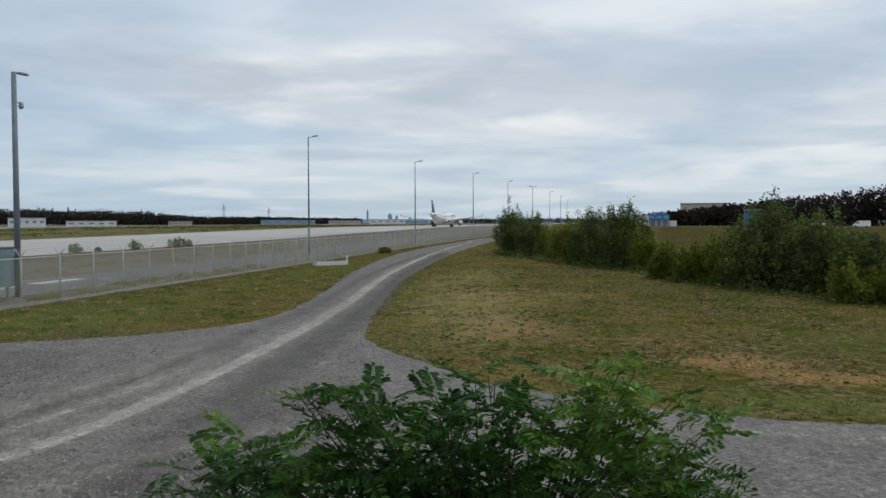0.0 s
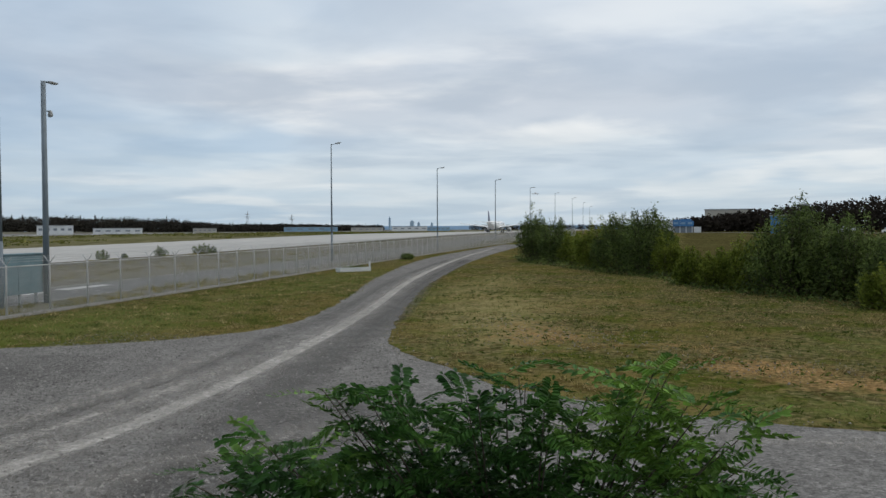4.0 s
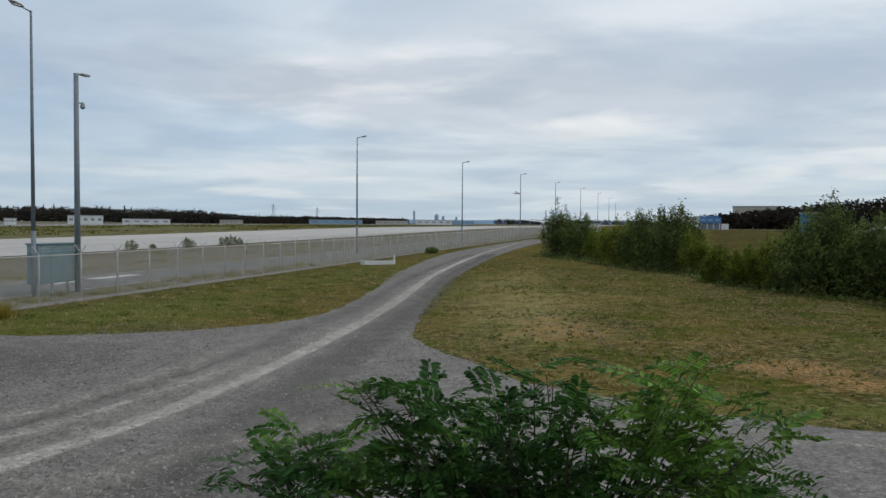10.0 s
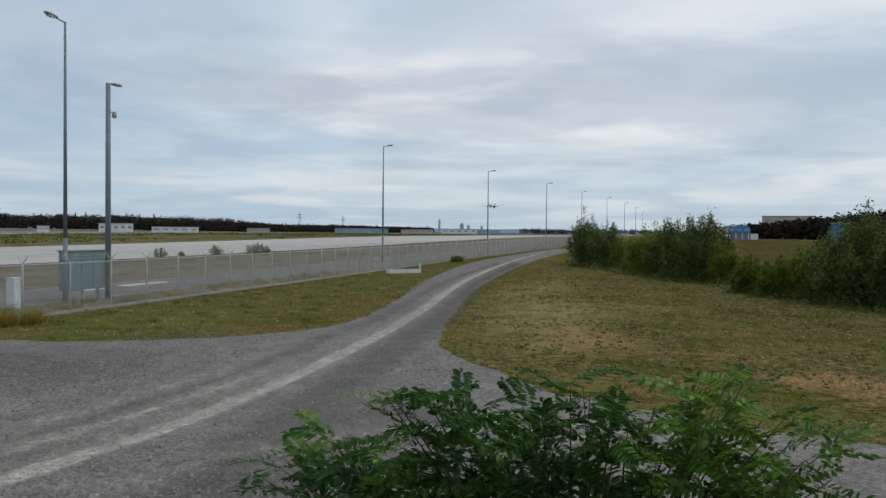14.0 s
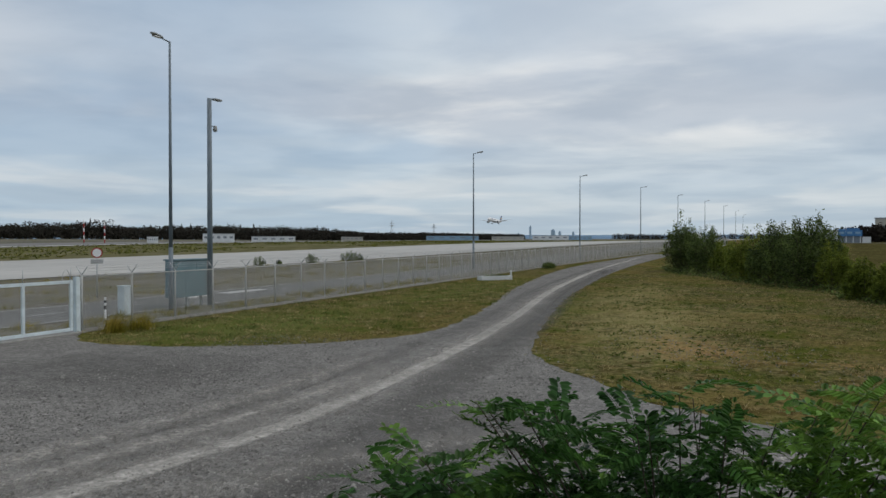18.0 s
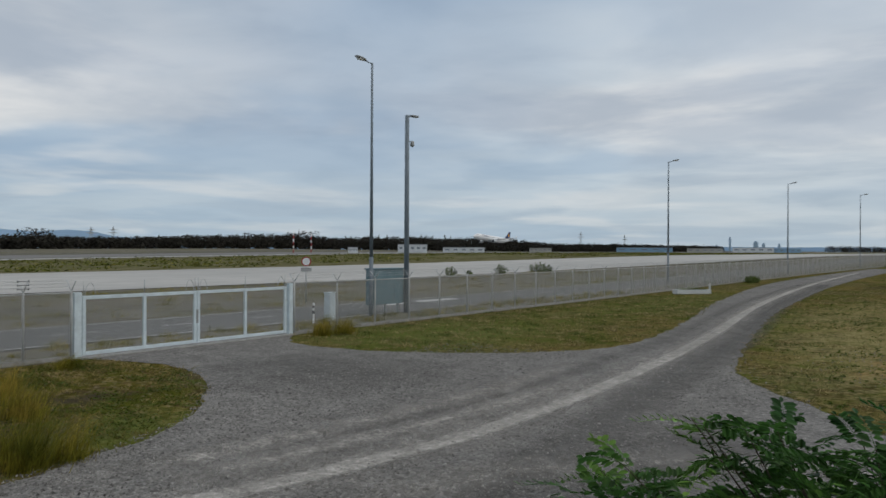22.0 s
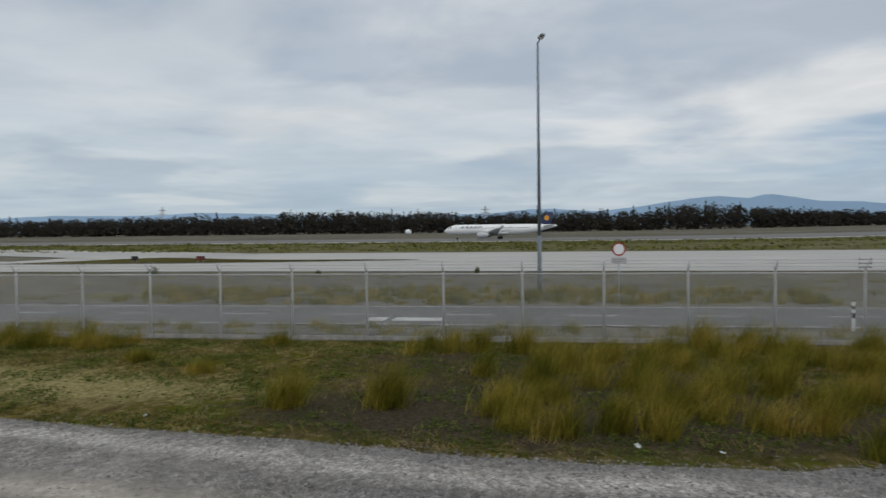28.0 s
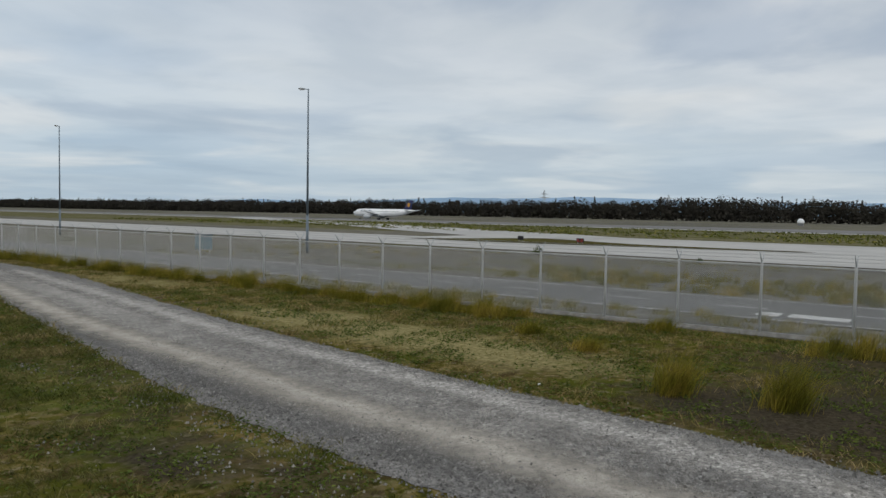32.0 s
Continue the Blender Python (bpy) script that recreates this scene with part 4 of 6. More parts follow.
def leaf_quads(name, c, size, rng, mat, flat=0.6):
    """A leaf at each place: a pointed, slightly folded rhombus."""
    n = len(c)
    a = rng.normal(size=(n, 3))
    a[:, 2] *= flat
    a /= np.linalg.norm(a, axis=1, keepdims=True)
    b = rng.normal(size=(n, 3))
    b -= a * (a * b).sum(1, keepdims=True)
    b /= np.linalg.norm(b, axis=1, keepdims=True)
    s = (size * rng.uniform(0.6, 1.4, n))[:, None]
    v = np.stack([c - a * s, c + b * s * 0.36, c + a * s, c - b * s * 0.36], 1)
    return poly_mesh(name, v.reshape(-1, 3), np.full(n, 4), np.arange(n * 4), mat)


def inside(px, py, outline):
    """Which of the points lie inside the outline."""
    hit = np.zeros(len(px), bool)
    ax, ay = np.array(outline, float).T
    bx, by = np.roll(ax, -1), np.roll(ay, -1)
    for x0, y0, x1, y1 in zip(ax, ay, bx, by):
        if y0 != y1:
            cross = (y0 > py) != (y1 > py)
            hit ^= cross & (px < (x1 - x0) * (py - y0) / (y1 - y0) + x0)
    return hit


def land_at(x, y):
    return np.array([land(a_, b_) for a_, b_ in zip(x, y)])


LOBE = [(-24.3, -60), (-21.6, -51), (-20.4, -40), (-17.8, -29.6), (-15.5, -20.2), (-13.6, -10.6), (-12.85, -5.0), (-12.2, -1.0), (-12.1, 3.0), (-12.9, 6.6), (-14.1, 9.4), (-16.9, 12.0), (-20.6, 13.5), (-24.3, 12.7)]
ISLAND = [(-24.3, 21.6), (-22.0, 19.6), (-19.0, 19.8), (-16.4, 20.9), (-13.8, 23.1), (-12.1, 26.2), (-12.2, 31.0), (-14.0, 41.0), (-16.6, 53.2), (-20.2, 79.0), (-22.5, 92), (-24.0, 80)]
MEADOW = [(-15.0, 112), (-14.1, 80), (-11.5, 50), (-8.75, 32.3), (-7.1, 24.6), (-6.1, 21.9), (-4.1, 19.4), (-2.0, 17.0), (2.0, 15.0), (6, 14.6), (20, 15.2), (26, 34), (12, 46), (4, 70), (-8, 110)]
VERGE = [(-8.1, -8.0), (-9.0, -13.9), (-10.9, -22.0), (-13.6, -33.0), (-16.0, -46.0), (-17, -60), (-6, -60), (-2, -30), (-4, -10), (-6.5, -5)]


def turf():
    rng = np.random.default_rng(3)
    for label, zone, per, hmin, hmax, mat in (("short tufted grass beside the gate and fence", LOBE, 170, 0.04, 0.13, BLADE_DARK), ("mown grass island between track and fence", ISLAND, 130, 0.04, 0.12, BLADE),
                                         ("dry mown meadow with sandy patches", MEADOW, 115, 0.035, 0.10, BLADE), ("weedy grass verge of the track", VERGE, 340, 0.04, 0.15, BLADE_VERGE)):
        ax, ay = np.array(zone).T
        area = 0.5 * abs(np.dot(ax, np.roll(ay, -1)) - np.dot(ay, np.roll(ax, -1)))
        n = int(area * per * 1.7)
        x = rng.uniform(ax.min() - 0.25, ax.max() + 0.25, n)
        y = rng.uniform(ay.min(), ay.max(), n)
        jx, jy = rng.normal(0, 0.20, n), rng.normal(0, 0.20, n)
        far = np.hypot(x, y)
        keep = inside(x + jx, y + jy, zone) & (rng.random(n) < np.clip(1.35 - far / 60, 0.0, 1.0))
        x, y = x[keep], y[keep]
        # grass grows in patches
        patch = np.array([noise.noise((a_ * 0.55, b_ * 0.55, 2.0)) + 0.6 * noise.noise((a_ * 2.1, b_ * 2.1, 5.0)) for a_, b_ in zip(x, y)])
        bare = np.array([growth(a_, b_, SAND) + growth(a_, b_, SOIL) * 0.8 + growth(a_, b_, STRAW) * 0.7 for a_, b_ in zip(x, y)])
        ok = patch > rng.uniform(-0.75, 0.30, len(x)) + bare
        x, y, patch = x[ok], y[ok], patch[ok]
        h = rng.uniform(hmin, hmax, len(x)) * (1 + 0.8 * np.clip(patch, 0, 1))
        w = rng.uniform(0.010, 0.020, len(x)) * np.clip(np.hypot(x, y) / 18, 1, 2.2)
        me = blades("turf", x, y, land_at(x, y) - 0.02, h, w, rng.uniform(0.7, 2.2, len(x)), rng, mat)
        tagged(new("turf", me), label, "grass", kind="stuff")


turf()


def tall_grass(name, label, clumps, kind="stuff"):
    """clumps: x, y, radius, height, blades. Each is a fountain of bent blades with finer, taller seed stalks."""
    rng = np.random.default_rng(len(clumps) + 7)
    xs, ys, hs, ws, ls = [], [], [], [], []
    for cx, cy, r, h, n in clumps:
        m = n // 4
        xs.append(cx + rng.normal(0, r * 0.42, n + m))
        ys.append(cy + rng.normal(0, r * 0.42, n + m))
        hs.append(np.concatenate([h * (0.25 + 0.62 * rng.random(n)), h * (0.75 + 0.45 * rng.random(m))]))
        ws.append(np.concatenate([rng.uniform(0.007, 0.015, n), rng.uniform(0.004, 0.008, m)]))
        ls.append(np.concatenate([np.abs(rng.normal(0.48, 0.30, n)), np.abs(rng.normal(0.20, 0.16, m))]))
    x, y, h = np.concatenate(xs), np.concatenate(ys), np.concatenate(hs)
    me = blades(name, x, y, land_at(x, y) - 0.02, h, np.concatenate(ws), np.concatenate(ls), rng, TALL, (0.04, 0.32))
    return tagged(new(name, me), label, "grass", kind=kind)


rnd = random.Random(12)
stand = []
FRONT = [(-15.4, -1.7), (-14.9, -1.3), (-14.6, -0.8), (-13.9, -0.2), (-13.8, 0.6), (-14.2, 1.5), (-14.9, 2.4), (-14.4, 3.4), (-13.9, 4.2), (-13.4, 5.0), (-13.6, 5.6)]
MIDDLE = [(-18.7, -2.0), (-17.8, -0.7), (-17.7, 0.6), (-17.8, 1.9), (-18.1, 3.3), (-17.1, 4.4), (-16.8, 5.7), (-17.1, 7.2), (-16.2, -0.4), (-16.0, 1.2), (-16.2, 2.9), (-15.4, 4.5), (-19.6, 0.2), (-19.4, 2.4), (-19.0, 4.6)]
BEHIND = [(-21.4, -0.5), (-21.0, 1.0), (-21.0, 2.6), (-21.1, 4.2), (-20.6, 5.9), (-19.9, 6.8), (-19.3, 7.4), (-22.6, -4.0), (-22.8, -3.0), (-22.6, -1.8), (-22.9, 3.6), (-22.7, 4.6), (-22.9, 5.6), (-23.3, 8.7)]
for row in (FRONT, MIDDLE, BEHIND):
    for x, y in row:
        for k in range(3 if row is BEHIND else 2):
            stand.append((x + rnd.gauss(0, 0.38), y + rnd.gauss(0, 0.45), rnd.uniform(0.26, 0.5), rnd.uniform(0.75, 1.2) * (1.0 if k == 0 else 0.8), rnd.randint(150, 290)))
tall_grass("tall_grass", "tall yellow-green feathery grass standing before the fence", stand)
band = [(rnd.uniform(-23.9, -22.0) + 0.03 * min(0, y + 15), y, rnd.uniform(0.3, 0.6), rnd.uniform(0.35, 0.85), 150) for y in [rnd.uniform(-62, -14) for _ in range(200)]]
tall_grass("fence_grass", "rough yellow-green grass along the foot of the fence", band)
inner = [(rnd.uniform(-28.0, -25.2), rnd.uniform(-40, 60), rnd.uniform(0.3, 0.7), rnd.uniform(0.2, 0.5), 90) for _ in range(260)]
inner += [(rnd.uniform(-60.0, -35.8), rnd.uniform(-60, 110), rnd.uniform(0.6, 1.4), rnd.uniform(0.25, 0.5), 60) for _ in range(420)]
inner += [(rnd.uniform(-44.0, -35.8), rnd.uniform(-24, 12), rnd.uniform(0.3, 0.6), rnd.uniform(0.4, 0.8), 110) for _ in range(260)]
tall_grass("inner_grass", "sparse rough grass between fence, service road and taxiway", inner)
for x, y, r, h in ((-15.3, -6.0, 0.42, 1.0), (-15.5, -3.9, 0.44, 1.1), (-23.2, -9.2, 0.45, 0.6), (-23.0, 23.2, 0.5, 0.75), (-23.3, 22.2, 0.45, 0.85), (-22.6, 11.2, 0.35, 0.5), (-18.6, -9.5, 0.4, 0.45), (-20.2, -12.2, 0.4, 0.45)):
    tall_grass("grass_tuft", "single yellow-green tuft of tall grass", [(x, y, r, h, 620)], "")


def weeds():
    """Knee-high weeds and low scrub on the grass between taxiway and runway."""
    rng = np.random.default_rng(31)
    n = 2400
    u = rng.uniform(119, 232, n)
    y = rng.uniform(-230, 520, n)
    x = RUN * y - u
    keep = np.array([noise.noise((a_ * 0.03, b_ * 0.012, 1.0)) > -0.25 for a_, b_ in zip(x, y)])
    x, y = x[keep], y[keep]
    c = np.repeat(np.c_[x, y, land_at(x, y)], 14, 0)
    m = len(c)
    size = np.repeat(rng.uniform(0.4, 1.0, len(x)), 14)
    c = c + np.c_[rng.normal(0, 1.0, m) * size, rng.normal(0, 2.2, m) * size, np.abs(rng.normal(0.15, 0.25, m)) * size]
    tagged(new("weeds", leaf_quads("weeds", c, 0.38, rng, WEED)), "green and yellow weeds on the grass beside the taxiway", "weeds", kind="stuff")


WEED = leafy("green_yellow_weeds", [(0.36, (0.060, 0.078, 0.016)), (0.5, (0.115, 0.125, 0.026)), (0.64, (0.21, 0.185, 0.045))], 0.35, 0.25, 0.8)
weeds()


def stones():
    """Loose pale stones along the track's edges."""
    rng = np.random.default_rng(8)
    verts, faces = [], []
    edge = spline(LOBE[:10], 0.3) + spline(VERGE[:5], 0.3) + spline(MEADOW[3:10], 0.3)
    for p in edge:
        for _ in range(3):
            x, y = p.x + rng.normal(0, 0.3), p.y + rng.normal(0, 0.3)
            s = rng.uniform(0.008, 0.028) * rng.uniform(0.6, 1.3)
            z = land(x, y) + 0.03
            n = len(verts)
            for k in range(5):
                verts.append((x + s * math.cos(k * 1.257) * rng.uniform(0.7, 1.2), y + s * math.sin(k * 1.257) * rng.uniform(0.7, 1.2), z - 0.01))
            verts.append((x, y, z + s * 0.7))
            faces += [(n + k, n + (k + 1) % 5, n + 5) for k in range(5)]
    for _ in range(5200):
        x, y = rng.uniform(-12.5, -5.5), rng.uniform(-24, -5)
        edge_x = np.interp(y, [-33, -22, -13.9, -8, -5], [-13.6, -10.9, -9.0, -8.1, -7.4])
        if not edge_x - 0.1 < x < edge_x + 3.2 or noise.noise((x * 0.8, y * 0.8, 3.0)) < 0.12 + 0.1 * (x - edge_x):
            continue
        s = rng.uniform(0.010, 0.034)
        z = land(x, y) + 0.012
        n = len(verts)
        for k in range(5):
            verts.append((x + s * math.cos(k * 1.257) * rng.uniform(0.7, 1.2), y + s * math.sin(k * 1.257) * rng.uniform(0.7, 1.2), z - 0.01))
        verts.append((x, y, z + s * 0.7))
        faces += [(n + k, n + (k + 1) % 5, n + 5) for k in range(5)]
    for cx, cy, rx, ry, count in ((-0.6, 25.2, 1.8, 1.6, 420), (-3.4, 28.5, 1.3, 2.2, 220), (4.2, 21.0, 1.6, 1.1, 260), (-8.35, -9.3, 0.35, 1.6, 520), (-8.9, -13.5, 0.3, 2.0, 260), (-7.6, -9.0, 0.7, 1.2, 200), (-17.2, -26, 1.2, 5, 320)):
        for _ in range(count):
            x, y = rng.normal(cx, rx), rng.normal(cy, ry)
            s = rng.uniform(0.010, 0.032)
            z = land(x, y) + 0.012
            n = len(verts)
            for k in range(5):
                verts.append((x + s * math.cos(k * 1.257) * rng.uniform(0.7, 1.2), y + s * math.sin(k * 1.257) * rng.uniform(0.7, 1.2), z - 0.02))
            verts.append((x, y, z + s * 0.7))
            faces += [(n + k, n + (k + 1) % 5, n + 5) for k in range(5)]
    me = bpy.data.meshes.new("stones")
    me.from_pydata(verts, [], faces)
    me.materials.append(material("pale_stone", [(0.3, (0.13, 0.124, 0.112)), (0.7, (0.27, 0.255, 0.228))], 6, 0.95, spec=0.0, random=0.4, island=True))
    tagged(new("stones", me), "loose pale stones along the edges of the track", "stones", kind="stuff")


stones()


def loose_gravel():
    """Loose stones lying on the track nearest to the bank."""
    rng = np.random.default_rng(41)
    n = 78000
    y = rng.uniform(-19, 24, n)
    west = np.interp(y, [-20.2, -10.6, -5, -1, 3, 6.6, 9.4, 12, 24], [-15.5, -13.6, -12.9, -12.3, -12.2, -13, -14.2, -17, -18])
    east = np.interp(y, [-22, -13.9, -8, -4, 0, 20, 24], [-10.9, -9.0, -8.1, -7.2, -5, -5, -7.2])
    x = west + (east - west) * rng.random(n)
    keep = rng.random(n) < np.clip(1.5 - np.hypot(x, y) / 22, 0.1, 1)
    x, y = x[keep], y[keep]
    m = len(x)
    s = rng.uniform(0.009, 0.026, m) * rng.uniform(0.6, 1.3, m) * np.where(rng.random(m) < 0.12, 1.8, 1.0)
    an = rng.uniform(0, 6.28, m)
    z = land_at(x, y) + 0.024
    v = np.empty((m, 5, 3))
    for k in range(4):
        rr = s * rng.uniform(0.7, 1.25, m)
        v[:, k] = np.c_[x + rr * np.cos(an + k * 1.571), y + rr * np.sin(an + k * 1.571), z - 0.012]
    v[:, 4] = np.c_[x, y, z + s * 0.55]
    idx = (np.arange(m)[:, None] * 5 + np.array([0, 1, 4, 1, 2, 4, 2, 3, 4, 3, 0, 4])).ravel()
    me = poly_mesh("loose_gravel", v.reshape(-1, 3), np.full(m * 4, 3), idx, LOOSE)
    tagged(new("loose_gravel", me), "loose grey crushed stones on the track", "gravel", kind="stuff")


LOOSE = material("grey_loose_stone", [(0.3, (0.085, 0.083, 0.080)), (0.7, (0.225, 0.219, 0.208))], 8, 0.95, spec=0.0, random=0.6, island=True)
loose_gravel()


def shrub(x, y, height, radius, shoots, mat, seed, label, leaf=0.10, per=80):
    """A domed bush of arching shoots: twigs fan out from the foot, the leaves sit along their outer length."""
    rng = np.random.default_rng(seed)
    z0 = land(x, y)
    root = thing("shrub", label, "shrub", pose(x, y, z0), "hedge shrubs")
    bm = fresh()
    cs = []
    lobes = [(rng.uniform(0, 2 * np.pi), rng.uniform(0.75, 1.12)) for _ in range(7)]
    for _ in range(shoots):
        an = rng.uniform(0, 2 * np.pi)
        near_lobe = min(lobes, key=lambda l: abs((l[0] - an + np.pi) % (2 * np.pi) - np.pi))[1]
        f = math.sqrt(rng.random())
        r = radius * f * near_lobe
        top = height * (0.30 + 0.70 * math.sqrt(max(0.0, 1 - f ** 2.2))) * rng.uniform(0.66, 1.06) * (0.75 + 0.25 * near_lobe)
        if rng.random() < 0.16:
            top *= 1.14
        tip = Vector((r * math.cos(an), r * math.sin(an), top))
        foot = Vector((tip.x * 0.30, tip.y * 0.30, 0))
        bend = foot.lerp(tip, 0.5) + Vector((tip.x * 0.22, tip.y * 0.22, -0.05 * top))
        if rng.random() < 0.6:
            tube(bm, foot, bend, 0.03, 0.018, 4, False)
            tube(bm, bend, tip, 0.018, 0.005, 4, False)
        u = rng.uniform(0.05, 1.0, per) ** 0.62
        spread = (0.05 + 0.22 * (1 - u))[:, None] * min(radius, 2.2)
        pts = np.where((u < 0.5)[:, None], np.array(foot) + (np.array(bend) - np.array(foot)) * (u * 2)[:, None], np.array(bend) + (np.array(tip) - np.array(bend)) * ((u - 0.5) * 2)[:, None])
        cs.append(pts + rng.normal(0, 1, (per, 3)) * spread)
    part("woody_base", bm, BARK, root)
    c = np.concatenate(cs)
    c[:, 2] = np.abs(c[:, 2])
    part("crown", leaf_quads("crown", c, leaf, rng, mat, 1.0), None, root)
    return root


DARK_SHRUB = "dense dark green willow-like shrub with upright shoots"
LIGHT_SHRUB = "low fresh green shrub at the meadow's edge"
for k, (x, y, h, r, n, mat) in enumerate((
        (-7.6, 85.5, 5.5, 2.5, 100, SHRUB), (-5.0, 81.5, 4.7, 2.0, 80, SHRUB), (-3.0, 77.5, 3.3, 1.5, 50, SHRUB_LIGHT), (-0.9, 70.8, 4.1, 2.2, 90, SHRUB_LIGHT), (1.7, 66.5, 4.9, 2.4, 105, SHRUB), (3.6, 62.6, 5.2, 2.5, 115, SHRUB), (5.0, 59.5, 3.4, 1.4, 45, SHRUB_LIGHT),
        (5.6, 51.2, 2.3, 1.3, 45, SHRUB_LIGHT), (7.0, 48.8, 2.5, 1.3, 50, SHRUB_LIGHT), (8.7, 47.5, 3.5, 1.7, 70, SHRUB_LIGHT), (10.6, 45.0, 5.1, 2.5, 125, SHRUB), (12.4, 42.8, 4.4, 2.3, 105, SHRUB), (13.6, 39.6, 3.2, 1.7, 70, SHRUB), (12.7, 37.4, 1.8, 1.2, 45, SHRUB_LIGHT),
        (15.2, 36.4, 2.9, 1.8, 75, SHRUB_LIGHT), (17.6, 34.2, 2.9, 1.9, 75, SHRUB), (20.6, 33, 3.0, 2.0, 75, SHRUB_LIGHT), (24, 32, 3.2, 2.4, 80, SHRUB), (17.6, 41, 3.2, 2.2, 75, SHRUB), (21.8, 39, 3.1, 2.2, 70, SHRUB), (27, 41, 4.0, 2.8, 80, SHRUB),
        (29, 90, 2.6, 2.6, 60, SHRUB), (33, 95, 2.4, 2.8, 60, SHRUB), (24, 84, 2.0, 2.2, 50, SHRUB), (38, 92, 3.0, 3.0, 60, SHRUB))):
    shrub(x, y, h, r, n, mat, 40 + k, LIGHT_SHRUB if mat is SHRUB_LIGHT else DARK_SHRUB, 0.10, 150)
shrub(-22.9, 86.7, 0.75, 1.0, 40, SHRUB, 71, "small dark bush at the edge of the track", 0.08, 50)
for k, (x, y, h) in enumerate(((-60.6, 82, 1.2), (-58.4, 91, 1.5), (-58.2, 100, 1.3), (-58.3, 102.5, 1.6), (-58.6, 105, 1.1), (-61, 87, 0.6))):
    shrub(x, y, h, h * 0.75, 24, SHRUB, 80 + k, "small weedy bush on the grass behind the fence", 0.08, 40)

for k, (x, y, h) in enumerate(((-59.6, -34.1, 0.8), (-60.1, -6.7, 0.5), (-59.4, -19.6, 0.4))):
    shrub(x, y, h, h * 0.6, 14, SHRUB, 90 + k, "dark weed sprouting at the edge of the taxiway", 0.06, 30)


def undergrowth():
    """Low brush and long grass along the foot of the hedge, and leafy weeds on the verges."""
    rng = np.random.default_rng(17)
    hedge = spline([(-10.8, 93), (-8.0, 80), (-4.2, 72), (0.5, 62), (4.0, 56), (5.0, 50), (7.6, 44), (10.5, 39), (13.4, 35), (17.5, 31), (24, 28)], 0.25)
    c = []
    for p in hedge:
        n = 16
        d = np.abs(rng.normal(0, 0.9, n))
        h = np.abs(rng.normal(0.25, 0.22, n)) * np.clip(d + 0.2, 0, 1.2)
        c.append(np.c_[p.x + d * 0.75 + rng.normal(0, 0.3, n), p.y + d * 0.65 + rng.normal(0, 0.3, n), land(p.x, p.y) + h])
    c = np.concatenate(c)
    tagged(new("undergrowth", leaf_quads("undergrowth", c, 0.10, rng, SHRUB)), "low green brush along the foot of the hedge", "brush", kind="stuff")
    n = 26000
    x, y = rng.uniform(-19, -3, n), rng.uniform(-38, -4, n)
    keep = inside(x, y, VERGE)
    x2, y2 = rng.uniform(-24, -12, n), rng.uniform(-30, 13, n)
    k2 = inside(x2, y2, LOBE)
    x, y = np.concatenate([x[keep], x2[k2]]), np.concatenate([y[keep], y2[k2]])
    patch = np.array([noise.noise((a_ * 0.7, b_ * 0.7, 8.0)) for a_, b_ in zip(x, y)])
    ok = patch > 0.02 + rng.normal(0, 0.12, len(x))
    x, y = np.repeat(x[ok], 5), np.repeat(y[ok], 5)
    x, y = x + rng.normal(0, 0.07, len(x)), y + rng.normal(0, 0.07, len(x))
    c = np.c_[x, y, np.abs(rng.normal(0.03, 0.025, len(x)))]
    tagged(new("verge_weeds", leaf_quads("verge_weeds", c, 0.036, rng, VERGE_WEED, 0.3)), "low green leafy weeds among the verge grass", "weeds", kind="stuff")


def meadow_weeds():
    """Small dark clumps of leafy weeds in the mown meadow."""
    rng = np.random.default_rng(23)
    n = 5200
    x, y = rng.uniform(-13, 18, n), rng.uniform(14.5, 62, n)
    patch = np.array([noise.noise((a_ * 0.22, b_ * 0.22, 6.0)) + 0.5 * growth(a_, b_, SAND) for a_, b_ in zip(x, y)])
    keep = inside(x, y, MEADOW) & (patch > rng.uniform(-0.25, 0.45, n))
    x, y = x[keep], y[keep]
    s = np.repeat(rng.uniform(0.4, 1.2, len(x)), 9)
    x, y = np.repeat(x, 9), np.repeat(y, 9)
    m = len(x)
    c = np.c_[x + rng.normal(0, 0.06, m) * s, y + rng.normal(0, 0.06, m) * s, land_at(x, y) + np.abs(rng.normal(0.02, 0.03, m)) * s]
    tagged(new("meadow_weeds", leaf_quads("meadow_weeds", c, 0.045, rng, VERGE_WEED, 0.4)), "small leafy weed clumps in the dry meadow", "weeds", kind="stuff")


VERGE_WEED = leafy("low_green_weeds", [(0.3, (0.045, 0.070, 0.012)), (0.5, (0.080, 0.110, 0.018)), (0.72, (0.15, 0.155, 0.035))], 0.45, 0.25, 0.6)
undergrowth()
meadow_weeds()


